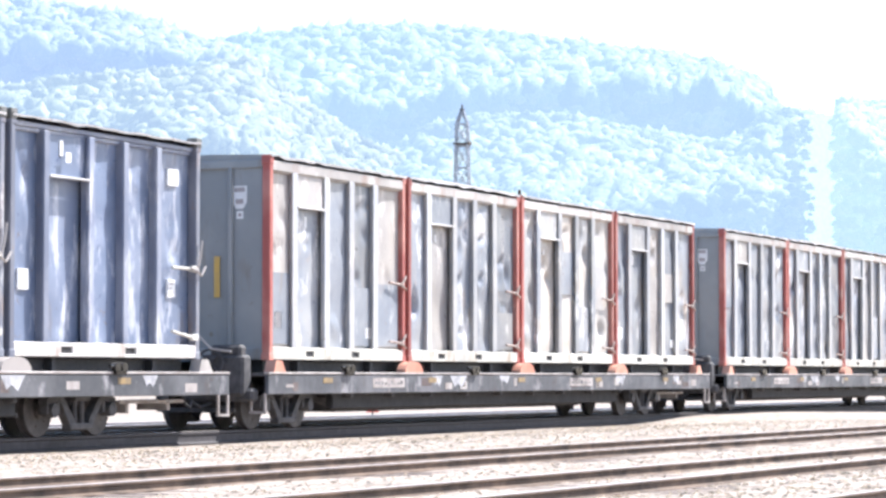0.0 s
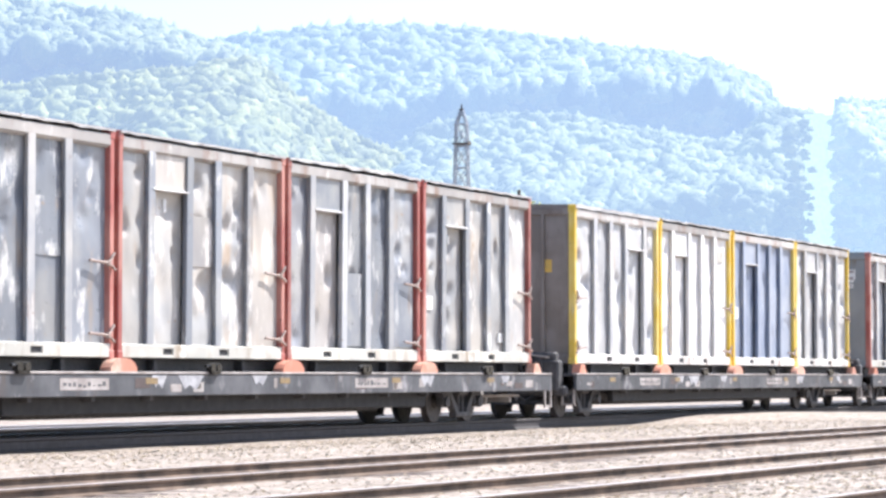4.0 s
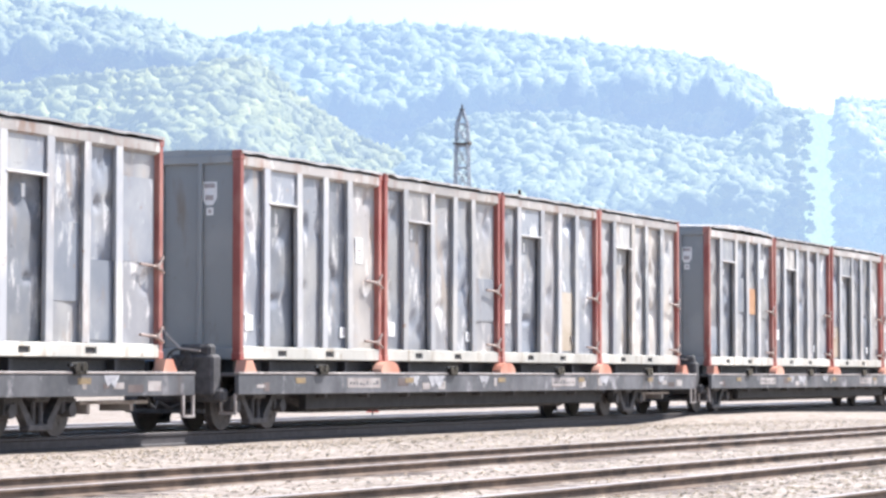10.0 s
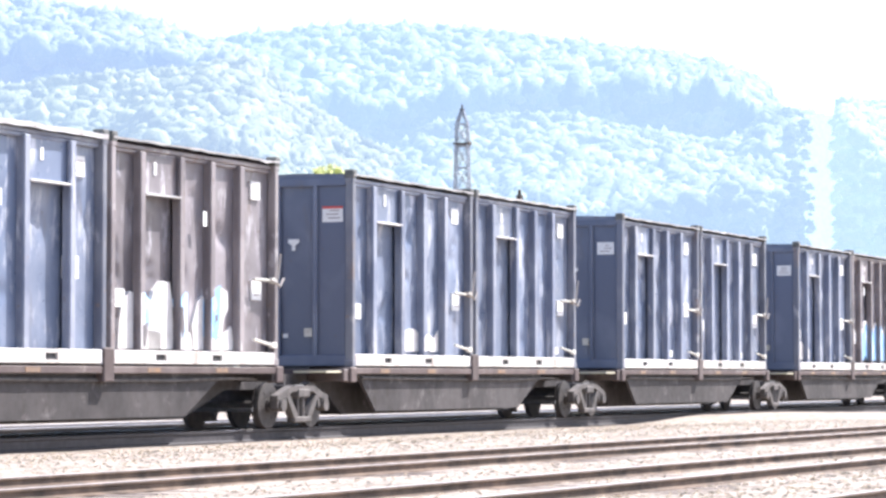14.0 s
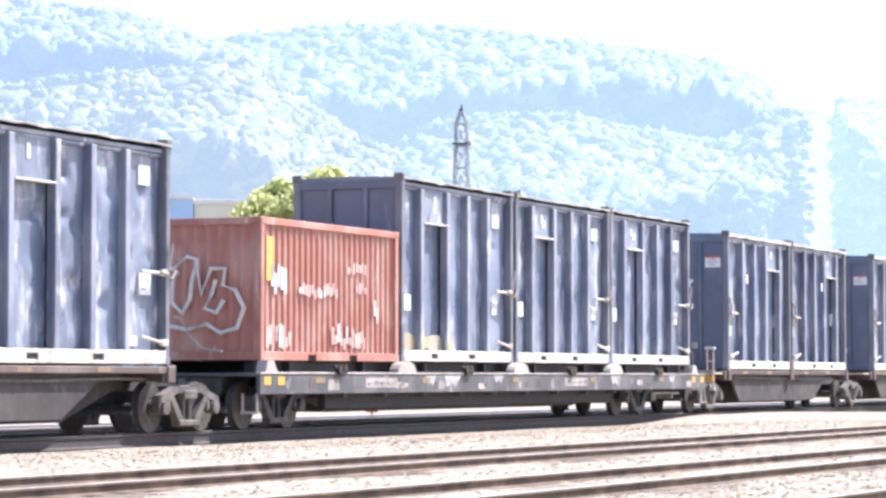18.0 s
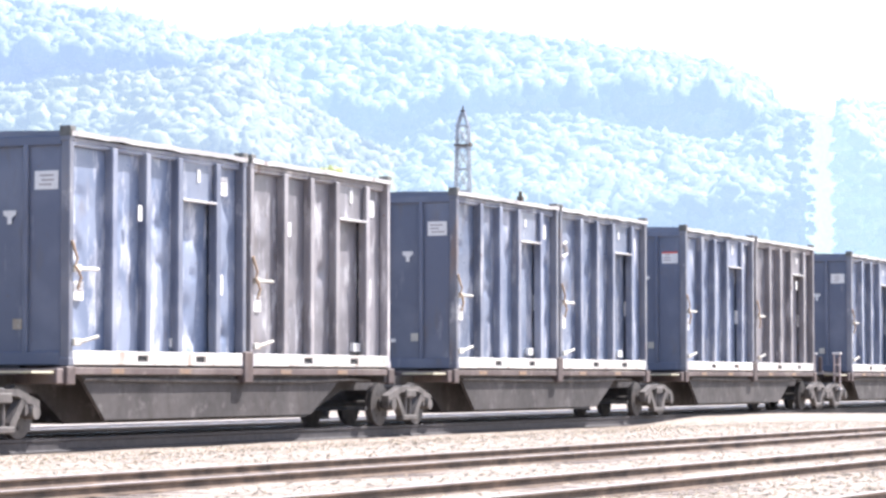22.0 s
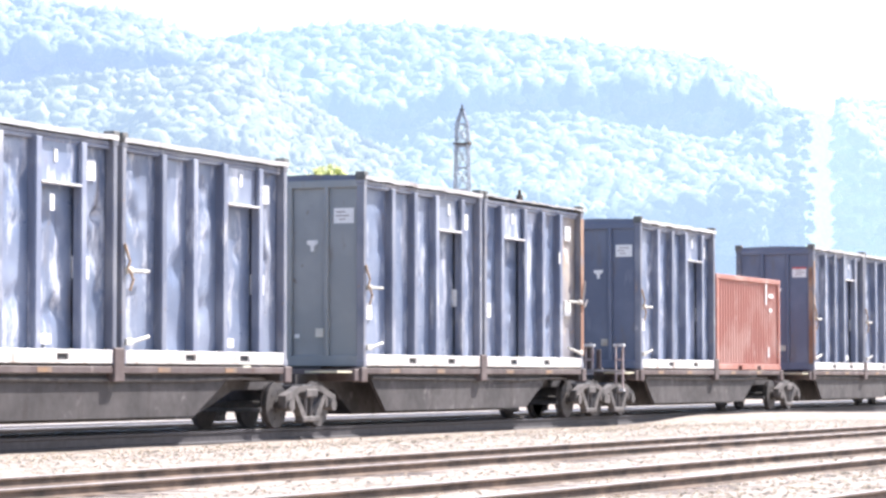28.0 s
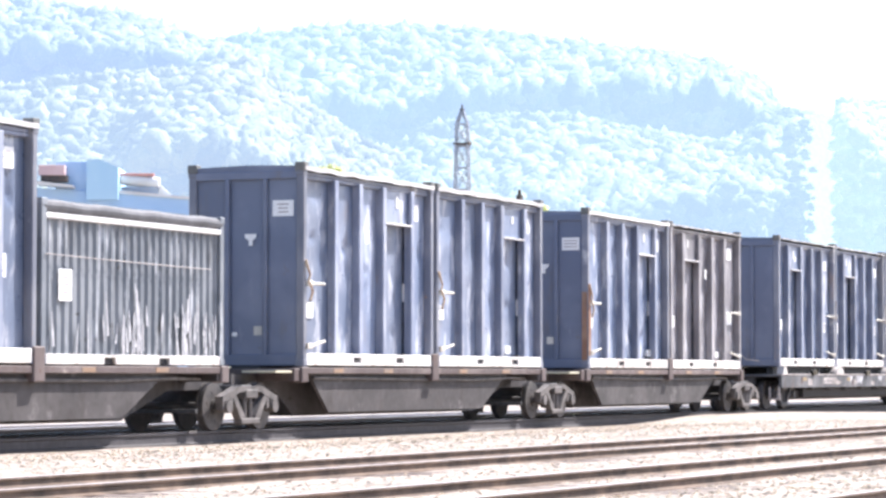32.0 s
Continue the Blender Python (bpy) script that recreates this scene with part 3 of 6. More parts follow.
def tall_container(label, group, body, rib, post, sill, top, lid, seed, depth, arch=0.0, blue=False):
    """A tall ribbed refuse container with a tailgate at its far end; local x runs along it, z up from its foot."""
    c = thing("refuse_container", label, "container", group)
    hw = W / 2
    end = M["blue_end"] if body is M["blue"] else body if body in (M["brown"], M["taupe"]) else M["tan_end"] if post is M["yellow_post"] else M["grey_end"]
    post_me = mesh_of(boxes((-0.07, 0.07, -0.08, 0.08, 0.1, Hc - 0.08), (-0.085, 0.085, -0.09, 0.09, -0.005, 0.13), (-0.085, 0.085, -0.09, 0.09, Hc - 0.1, Hc + (0.0 if blue else 0.075)), bevel=0.015), "corner_post", post)
    casting_me = mesh_of(boxes((-0.095, 0.095, -0.1, 0.1, Hc - 0.02, Hc + 0.145), (-0.05, 0.05, -0.11, 0.11, Hc + 0.02, Hc + 0.1), bevel=0.012), "corner_casting", M["casting"])
    for x in (0.085, L - 0.085):
        for y in (-hw + 0.085, hw - 0.085):
            part("corner_post", post_me, None, c, "", (x, y, 0))
            if blue:
                part("corner_casting", casting_me, None, c, "dark cast corner block", (x, y, 0))
    # bottom sills with fork pockets
    bm = bmesh.new()
    spans = ((0.14, 1.52), (1.86, 3.52), (3.86, L - 0.14))
    for a, b in spans:
        box(bm, a, b, -0.06, 0.06, 0.015, 0.24, 0.012)
    for a, b in ((1.52, 1.86), (3.52, 3.86)):
        box(bm, a - 0.02, b + 0.02, -0.058, 0.058, 0.175, 0.238, 0.006)
        box(bm, a - 0.02, b + 0.02, -0.058, 0.058, 0.017, 0.07, 0.006)
    sill_me = mesh_of(bm, "bottom_sill", sill)
    rail_me = mesh_of(boxes((0.13, L - 0.13, -0.06, 0.06, Hc - (0.095 if blue else 0.21), Hc - 0.015), (0.13, L - 0.13, -0.02, 0.05, Hc - (0.16 if blue else 0.24), Hc - 0.09), bevel=0.018), "top_rail", top)
    # a solid black block gives each fork pocket its dark inside
    pocket_me = mesh_of(boxes((-0.19, 0.19, -0.2, 0.2, 0.05, 0.2)), "fork_pocket", M["black"])
    sink, rw = (0.049, 0.08) if blue else (-0.02, 0.115)
    bm = boxes((-rw, rw, -0.055, -0.02 if not blue else 0.01, 0.235, Hc - 0.12), bevel=0.012)
    box(bm, -rw * 0.55, rw * 0.75, -0.03, 0.075 + sink, 0.235, Hc - 0.12)
    rib_me = mesh_of(bm, "rib", rib)
    for s in (-1, 1):
        y = s * (hw - 0.062)
        part("bottom_sill", sill_me, None, c, "pale scuffed bottom sill with fork pockets", (0, y, 0))
        part("top_rail", rail_me, None, c, "", (0, y - s * (0.07 if blue else 0.0), 0))
        for x in (1.69, 3.69):
            part("fork_pocket", pocket_me, None, c, "", (x, s * (hw - 0.235), 0))
        for x in RIBS:
            r = part("rib", rib_me, None, c, "", (x, s * (hw - 0.058), 0))
            if s > 0:
                r.rotation_euler.z = math.pi
        for k in range(5):
            part("side_panel", sheet_mesh(k, s, sink, body, depth, seed), None, c)
        bm = boxes((RIBS[0] + 0.04, RIBS[1] - 0.04, -0.035, 0.035 + sink, Hc - 0.80, Hc - 0.15), bevel=0.01)
        bm.verts.ensure_lookup_table()
        if s > 0:
            bmesh.ops.scale(bm, vec=(1, -1, 1), verts=bm.verts)
            bmesh.ops.reverse_faces(bm, faces=bm.faces)
        part("hatch_header", bm, body, c, "", (0, s * (hw - (0.135 if blue else 0.085)), 0))
        # the ledge is paler than the body for the light that falls on it
        part("hatch_ledge", boxes((RIBS[0] + 0.09, RIBS[1] - 0.06, *sorted((s * (hw - 0.10), s * (hw + 0.012))), Hc - 0.835, Hc - 0.80), bevel=0.006), M["pale_top"], c, "ledge over the hatch, pale for the light on it")
        # tailgate latches
        for z in (1.55, 0.38):
            bm = bmesh.new()
            if blue:
                tilt = 0.0 if z > 1 else 0.09
                rod(bm, (L - 0.95, s * (hw - 0.03), z + tilt), (L - 0.30, s * (hw + 0.005), z - 0.01), 0.03)
                box(bm, L - 0.34, L - 0.12, *sorted((s * (hw - 0.04), s * (hw + 0.035))), z - 0.06, z + 0.05, 0.01)
            else:
                rod(bm, (L - 0.78, s * (hw - 0.01), z + 0.02), (L - 0.22, s * (hw + 0.02), z - 0.01), 0.024)
                rod(bm, (L - 0.22, s * (hw + 0.02), z - 0.01), (L - 0.07, s * (hw + 0.03), z + 0.16), 0.024)
                rod(bm, (L - 0.22, s * (hw + 0.02), z - 0.01), (L - 0.05, s * (hw + 0.03), z - 0.11), 0.024)
                box(bm, L - 0.26, L - 0.17, *sorted((s * (hw - 0.02), s * (hw + 0.045))), z - 0.06, z + 0.04, 0.01)
            part("latch", bm, M["latch"] if not blue else M["sill_grey"], c, "rusty latch bar of the tailgate")
    if blue:
        for pts in ([(L - 0.16, 1.58), (L - 0.09, 1.76), (L - 0.03, 2.04)], [(L - 0.42, 1.56), (L - 0.2, 1.52), (L - 0.05, 1.44), (L + 0.09, 1.60)]):
            part("hook", strip([(x, -hw - 0.045, z) for x, z in pts], 0.024), M["saddle_grey"], c, "bent pale tailgate hook")
        pts = [(L - 0.08, hw + 0.01, 1.98), (L - 0.13, hw + 0.035, 1.82), (L - 0.19, hw + 0.045, 1.70), (L - 0.12, hw + 0.045, 1.58), (L - 0.24, hw + 0.045, 1.49), (L - 0.33, hw + 0.03, 1.40), (L - 0.24, hw + 0.02, 1.22)]
        part("strap", strip(pts, 0.024), M["tan_strap"], c, "loose frayed tan tie-down strap")
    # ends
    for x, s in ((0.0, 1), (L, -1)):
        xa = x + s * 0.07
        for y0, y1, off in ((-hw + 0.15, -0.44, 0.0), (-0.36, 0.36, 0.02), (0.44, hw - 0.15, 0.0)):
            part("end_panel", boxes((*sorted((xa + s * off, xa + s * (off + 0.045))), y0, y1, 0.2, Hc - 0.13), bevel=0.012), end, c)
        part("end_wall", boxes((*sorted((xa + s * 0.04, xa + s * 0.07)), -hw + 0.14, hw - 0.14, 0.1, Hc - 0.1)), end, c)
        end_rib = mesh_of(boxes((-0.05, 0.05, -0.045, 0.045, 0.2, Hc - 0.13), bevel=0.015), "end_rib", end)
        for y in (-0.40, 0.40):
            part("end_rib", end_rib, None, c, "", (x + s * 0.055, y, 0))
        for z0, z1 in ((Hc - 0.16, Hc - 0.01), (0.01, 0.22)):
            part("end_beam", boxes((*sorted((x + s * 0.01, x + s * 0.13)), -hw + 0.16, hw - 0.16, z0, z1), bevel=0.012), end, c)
    # floor and lid
    part("floor_plate", boxes((0.1, L - 0.1, -hw + 0.1, hw - 0.1, 0.004, 0.1)), M["black"], c)
    bm = bmesh.new()
    n = 22
    prev = None
    for i in range(n + 1):
        u = i / n
        x = 0.03 + (L - 0.06) * u
        z = Hc + (0.05 if blue else 0.055) + arch * math.sin(math.pi * u) ** 0.7 + 0.025 * noise.noise((x * 1.9, seed, 0))
        row = [bm.verts.new((x, y, z + dz)) for y, dz in ((-hw - 0.024, (-0.022 if blue else -0.028 - 0.55 * arch * math.sin(math.pi * u) ** 0.7) + (0.03 if blue else 0.035) * noise.noise((x * 2.3, seed, 4))), (-hw - 0.032, 0.015), (0, 0.05), (hw + 0.032, 0.015), (hw + 0.024, -0.065))]
        if prev:
            for a in range(4):
                bm.faces.new((prev[a], row[a], row[a + 1], prev[a + 1]))
        prev = row
        if i in (0, n):
            low = [bm.verts.new((x, y, Hc - 0.04 + 0.03 * noise.noise((y * 3, seed, i)))) for y in (-hw + 0.16, hw - 0.16)]
            f = bm.faces.new((row[1], row[2], row[3], low[1], low[0]))
            f.material_index = 1
    bmesh.ops.recalc_face_normals(bm, faces=bm.faces)
    # the lid's pale colour carries the sun on its upper edge
    lid_me = mesh_of(bm, "lid", lid)
    lid_me.materials.append(end)
    part("lid", lid_me, None, c, "dusty lid, slightly bowed, paled for its sunlit edge" if arch > 0.05 else "dusty sheet lid, paled for its sunlit edge")
    return c


def low_container(name, label, group, body, sill, height=2.59, dark_top=False):
    """A standard corrugated twenty-foot container."""
    c = thing(name, label, "container", group)
    hw = W / 2
    post = mesh_of(boxes((-0.075, 0.075, -0.075, 0.075, 0.1, height - 0.1), (-0.09, 0.09, -0.082, 0.082, -0.004, 0.114), (-0.09, 0.09, -0.082, 0.082, height - 0.114, height + 0.004), bevel=0.012), "corner_post", body)
    for x in (0.08, L - 0.08):
        for y in (-hw + 0.08, hw - 0.08):
            part("corner_post", post, None, c, "", (x, y, 0))

    def corrugated(a, b, pitch):
        bm = bmesh.new()
        n = int((b - a) / pitch)
        st = (b - a) / n
        rows = []
        for i in range(n):
            for f, d in ((0.0, 0.0), (0.22, 0.036), (0.5, 0.036), (0.72, 0.0)):
                x = a + (i + f) * st
                rows.append((bm.verts.new((x, d, 0.15)), bm.verts.new((x, d, height - 0.12))))
        rows.append((bm.verts.new((b, 0, 0.15)), bm.verts.new((b, 0, height - 0.12))))
        for p, q in zip(rows, rows[1:]):
            bm.faces.new((p[0], q[0], q[1], p[1]))
        return mesh_of(bm, "side_wall", body)

    side = corrugated(0.14, L - 0.14, 0.235)
    end = corrugated(-hw + 0.14, hw - 0.14, 0.235)
    if dark_top:
        rail = mesh_of(boxes((0.14, L - 0.14, -0.045, 0.04, height - 0.31, height - 0.22), bevel=0.01), "top_rail", M["pale_top"])
        for s in (-1, 1):
            part("roof_rim", strip([(0.1 + 0.59 * i, s * (hw - 0.10), height - 0.115 + 0.012 * math.sin(i * 2.3)) for i in range(11)], 0.105, 12), M["tarp"], c, "dark rolled roof cover")
    else:
        rail = mesh_of(boxes((0.14, L - 0.14, -0.04, 0.04, height - 0.13, height), bevel=0.01), "top_rail", body)
    bm = bmesh.new()
    for a, b in ((0.16, 1.95), (2.3, 3.76), (4.11, L - 0.16)):
        box(bm, a, b, -0.035, 0.035, 0.0, 0.16, 0.008)
    box(bm, 1.9, 4.16, -0.03, 0.03, 0.115, 0.158)
    base = mesh_of(bm, "bottom_rail", sill)
    for s in (-1, 1):
        w = part("side_wall", side, None, c, "", (0, s * (hw - 0.06), 0))
        if s > 0:
            w.rotation_euler.z, w.location.x = math.pi, L
        part("top_rail", rail, None, c, "", (0, s * (hw - 0.045), 0))
        part("bottom_rail", base, None, c, "", (0, s * (hw - 0.04), 0))
        for x in (2.125, 3.935):
            # black block in the opening, for the darkness within the fork pocket
            part("fork_pocket", boxes((x - 0.17, x + 0.17, *sorted((s * (hw - 0.3), s * (hw - 0.07))), 0.01, 0.115)), M["black"], c)
    for x, a in ((0.06, -90), (L - 0.06, 90)):
        w = part("end_wall", end, None, c, "", (x, 0, 0))
        w.rotation_euler.z = radians(a)
        for z0, z1 in ((height - 0.13, height - 0.002), (0.0, 0.16)):
            part("end_beam", boxes((x - 0.05, x + 0.05, -hw + 0.16, hw - 0.16, z0, z1), bevel=0.01), body, c)
    part("roof", boxes((0.05, L - 0.05, -hw + 0.06, hw - 0.06, height - 0.05, height - 0.015)), body, c)
    part("floor_plate", boxes((0.1, L - 0.1, -hw + 0.1, hw - 0.1, 0.004, 0.11)), M["black"], c)
    return c


# ---- running gear ----
def disc(bm, x, y, z, r, w, seg=28):
    m = Matrix.Translation((x, y, z)) @ Matrix.Rotation(radians(90), 4, "X")
    bmesh.ops.create_cone(bm, cap_ends=True, segments=seg, radius1=r, radius2=r, depth=w, matrix=m)


def wheelset_mesh():
    bm = bmesh.new()
    rod(bm, (0, -0.95, 0), (0, 0.95, 0), 0.08, 12)
    for s in (-1, 1):
        disc(bm, 0, s * 0.755, 0, 0.42, 0.10)
        disc(bm, 0, s * 0.69, 0, 0.447, 0.03)
        disc(bm, 0, s * 0.80, 0, 0.13, 0.09, 14)
        for k in range(6):
            a = k * math.pi / 3
            disc(bm, 0.25 * math.cos(a), s * 0.806, 0.25 * math.sin(a), 0.035, 0.012, 8)
    return mesh_of(bm, "wheelset", M["wheel"])


WHEELSET = wheelset_mesh()


def sideframe_mesh(name, material):
    """A cast sideframe: arched top, two pedestals, a V of struts to the spring seat, springs and journal caps."""
    bm = bmesh.new()
    prism(bm, [(-1.06, 0.50), (-1.06, 0.60), (-0.78, 0.68), (-0.45, 0.78), (0.45, 0.78), (0.78, 0.68), (1.06, 0.60), (1.06, 0.50), (0.72, 0.56), (0.42, 0.67), (-0.42, 0.67), (-0.72, 0.56)], -0.08, 0.08)
    for s in (-1, 1):
        prism(bm, [(s * 0.70, 0.62), (s * 0.58, 0.66), (s * 0.22, 0.26), (s * 0.22, 0.12), (s * 0.34, 0.16)], -0.075, 0.075)
        prism(bm, [(s * 1.05, 0.36), (s * 0.98, 0.36), (s * 0.98, 0.56), (s * 1.05, 0.56)], -0.07, 0.07)
        prism(bm, [(s * 0.74, 0.40), (s * 0.66, 0.36), (s * 0.66, 0.60), (s * 0.74, 0.62)], -0.07, 0.07)
        disc(bm, s * 0.89, -0.03, 0.42, 0.115, 0.20, 12)
        for k in (-0.5, 0.5):
            rod(bm, (s * 0.11 + k * 0.1, k * 0.06, 0.2), (s * 0.11 + k * 0.1, k * 0.06, 0.56), 0.045, 8)
    box(bm, -0.36, 0.36, -0.09, 0.09, 0.10, 0.21, 0.02)
    box(bm, -0.24, 0.24, -0.11, 0.11, 0.56, 0.72, 0.02)
    return mesh_of(bm, name, material)


SIDEFRAME = {k: sideframe_mesh("sideframe", M[k]) for k in ("cast", "cast_dark")}


def add_truck(car, x, kind):
    """A two-axle truck under a car, as one of its parts."""
    tr = part("truck", boxes((-0.2, 0.2, -1.0, 1.0, 0.48, 0.80), (-0.32, 0.32, -0.35, 0.35, 0.78, 0.92), bevel=0.02), M["cast_dark"], car, "two-axle truck with cast sideframes", (x, 0, 0))
    for s in (-1, 1):
        f = part("sideframe", SIDEFRAME[kind], None, tr, "dusty cast-steel sideframe", (0, s * 1.0, 0))
        if s > 0:
            f.rotation_euler.z = math.pi
    for dx in (-0.89, 0.89):
        w = part("wheelset", WHEELSET, None, tr, "axle with two dark steel wheels", (dx, 0, 0.42))
        SPIN.append((car, w))
    for dx in (-1.42, 1.42):
        part("brake_beam", boxes((dx - 0.04, dx + 0.04, -0.75, 0.75, 0.30, 0.38), bevel=0.01), M["cast_dark"], tr)


SPIN = []


def coupler(car, x, s):
    bm = boxes((*sorted((x, x + s * 0.62)), -0.08, 0.08, 0.70, 0.86), (*sorted((x + s * 0.50, x + s * 0.80)), -0.16, 0.16, 0.65, 0.92), bevel=0.02)
    part("coupler", bm, M["cast_dark"], car, "grimy knuckle coupler")
    part("air_hose", strip([(x + s * 0.05, -0.38, 0.75), (x + s * 0.25, -0.36, 0.48), (x + s * 0.55, -0.30, 0.40), (x + s * 0.78, -0.22, 0.52)], 0.028), M["black"], car, "sagging air hose")


def flat_car(label, saddle):
    """An 89-foot flat car; x = 0 at the front edge of its first container, rail heads at z = 0."""
    c = thing("flat_car", label, "railway wagon", "flat cars of the train")
    x0, x1 = -0.35, 25.35
    part("deck", boxes((x0, x1, -1.30, 1.30, 0.955, 1.015), bevel=0.008), M["deck"], c)
    part("centre_sill", prism(bmesh.new(), [(x0 + 0.1, 0.62), (2.6, 0.62), (4.2, 0.26), (17.6, 0.26), (19.2, 0.62), (x1 - 0.1, 0.62), (x1 - 0.1, 0.95), (x0 + 0.1, 0.95)], -0.55, 0.55), M["cast_dark"], c, "deep grimy centre sill")
    for s in (-1, 1):
        a, b = sorted((s * 1.30, s * 1.385))
        part("side_sill", boxes((x0, x1, a, b, 0.63, 0.99), bevel=0.012), M["deck"], c, "grimy side sill with worn lettering")
        part("edge_strip", boxes((x0, x1, *sorted((s * 1.29, s * 1.40)), 0.992, 1.03), bevel=0.008), M["edge"], c, "pale worn deck edge")
        part("inner_sill", boxes((2.9, 18.9, *sorted((s * 0.95, s * 1.10)), 0.34, 0.95), bevel=0.015), M["belly"], c)
        # added black beam closes the view through the gap and keeps it dark
        part("riser_beam", boxes((0.25, 24.4, *sorted((s * 0.75, s * 0.95)), 1.012, 1.24), bevel=0.01), M["black"], c, "black filler beam that darkens the gap under the containers")
    cross = mesh_of(boxes((-0.06, 0.06, -1.28, 1.28, 0.55, 0.95), bevel=0.01), "cross_bearer", M["cast_dark"])
    for i in range(9):
        part("cross_bearer", cross, None, c, "", (3.4 + i * 1.9, 0, 0))
    # saddles under the container joints
    big = mesh_of(prism(bmesh.new(), [(-0.43, 0), (0.43, 0), (0.42, 0.07), (0.34, 0.15), (0.22, 0.205), (0.1, 0.222), (-0.1, 0.222), (-0.22, 0.205), (-0.34, 0.15), (-0.42, 0.07)], -0.1, 0.1), "saddle", saddle)
    small = mesh_of(prism(bmesh.new(), [(-0.22, 0), (0.26, 0), (0.10, 0.215), (-0.14, 0.215)], -0.1, 0.1), "saddle", saddle)
    for k in range(5):
        for s in (-1, 1):
            end = k in (0, 4)
            part("saddle", small if end else big, None, c, "container saddle bolted to the deck", (k * 6.18 + (0.12 if k == 0 else -0.22 if k == 4 else -0.06), s * 1.27, 1.028))
        if k < 4:
            for s in (-1, 1):
                bm = bmesh.new()
                for dx in (-0.1, 0.12):
                    disc(bm, dx, 0, 0.10, 0.085, 0.10, 12)
                box(bm, -0.16, 0.18, -0.05, 0.05, 0.0, 0.06, 0.01)
                rod(bm, (-0.3, 0, 0.14), (0.0, 0, 0.10), 0.03)
                part("tie_down", bm, M["knob"], c, "black ratchet tie-down on the deck edge", (k * 6.18 + 2.95, s * 1.41, 0.99))
            for dx in (1.4, 4.6):
                part("cross_beam", boxes((k * 6.18 + dx, k * 6.18 + dx + 0.12, -1.1, 1.1, 1.012, 1.235), bevel=0.01), M["black"], c)
    # brake end
    if saddle is M["saddle"]:
        part("brake_housing", boxes((-0.72, -0.37, -1.06, -0.22, 0.60, 1.34), (-0.68, -0.40, -0.98, -0.36, 1.3, 1.52), (-0.62, -0.36, -1.2, 0.2, 0.50, 0.74), bevel=0.05), M["cast_dark"], c, "dark hand-brake housing on the car end")
        ring = [(-0.76, -0.42 + 0.26 * math.cos(k * math.pi / 8), 1.18 + 0.26 * math.sin(k * math.pi / 8)) for k in range(17)]
        wheel = strip(ring, 0.022)
        for k in range(4):
            rod(wheel, (-0.74, -0.42, 1.18), ring[k * 4 + 2], 0.016, 6)
        rod(wheel, (-0.78, -0.42, 1.18), (-0.66, -0.42, 1.18), 0.04, 8)
        part("brake_wheel", wheel, M["cast_dark"], c, "hand-brake wheel on the housing")
    part("grab_rail", strip([(-0.78, -0.85, 1.40), (-0.79, -0.45, 1.45), (-0.80, -0.2, 1.68), (-0.80, -0.02, 1.98), (-0.80, 0.12, 2.03)], 0.024), M["saddle_grey"], c, "bent grab rail")
    part("end_step", boxes((x0 - 0.02, x0 + 0.05, -1.34, -1.0, 0.28, 0.33), (x0 - 0.01, x0 + 0.03, -1.33, -1.29, 0.28, 0.65), (x0 - 0.01, x0 + 0.03, -1.05, -1.01, 0.28, 0.65)), M["edge"], c, "stirrup step")
    part("end_step", boxes((x1 - 0.4, x1 - 0.35, -1.38, -1.34, 0.28, 0.65), (x1 - 0.05, x1, -1.38, -1.34, 0.28, 0.65), (x1 - 0.4, x1, -1.39, -1.33, 0.26, 0.30)), M["edge"], c, "stirrup step")
    add_truck(c, 1.0, "cast_dark")
    add_truck(c, 20.9, "cast_dark")
    coupler(c, x0, -1)
    coupler(c, x1, 1)
    part("brake_rigging", boxes((22.4, 24.6, -0.9, -0.84, 0.5, 0.56), (22.6, 22.7, -0.9, -0.3, 0.34, 0.55), (24.0, 24.1, -0.9, -0.3, 0.38, 0.55), bevel=0.008), M["edge"], c)
    rnd = random.Random(len(label))
    for i in range(16):
        x, w = rnd.uniform(0.3, 24.0), rnd.uniform(0.12, 0.5)
        part("marking", boxes((x, x + w, -1.389, -1.384, rnd.uniform(0.68, 0.76), rnd.uniform(0.80, 0.93))), M[rnd.choice(("edge", "edge", "saddle_grey", "flange"))], c, "worn lettering panel")
    for x in (4.1, 14.9):
        bm = boxes((x, x + 1.5, -1.3905, -1.384, 0.735, 0.925))
        done = len(bm.faces)
        for i in range(9):
            w = rnd.uniform(0.06, 0.12)
            box(bm, x + 0.1 + i * 0.15, x + 0.1 + i * 0.15 + w, -1.3915, -1.384, 0.775 + rnd.uniform(0, 0.03), 0.80 + rnd.uniform(0.0, 0.08))
        bm.faces.ensure_lookup_table()
        for f in bm.faces[done:]:
            f.material_index = 1
        me = mesh_of(bm, "lettering", M["edge"])
        me.materials.append(M["deck"])
        part("lettering", me, None, c, "worn pale strip with unreadable marks")
    for x, w, h in ((7.0, 0.5, 0.22), (7.9, 0.9, 0.26), (10.6, 0.6, 0.18), (18.0, 0.7, 0.24), (22.3, 0.5, 0.2)):
        part("scrape", prism(bmesh.new(), [(x, 0.97), (x + w, 0.97), (x + w * 0.7, 0.97 - h), (x + w * 0.45, 0.97 - h * 0.6), (x + w * 0.25, 0.97 - h * 0.9)], -1.3905, -1.384), M["scuff"], c, "whitish scraped paint")
    for i in range(5):
        part("reflector", boxes((1.9 + i * 4.9, 2.3 + i * 4.9, -1.392, -1.384, 0.83, 0.93)), M["label_yellow"], c, "faded yellow reflector")
    return c


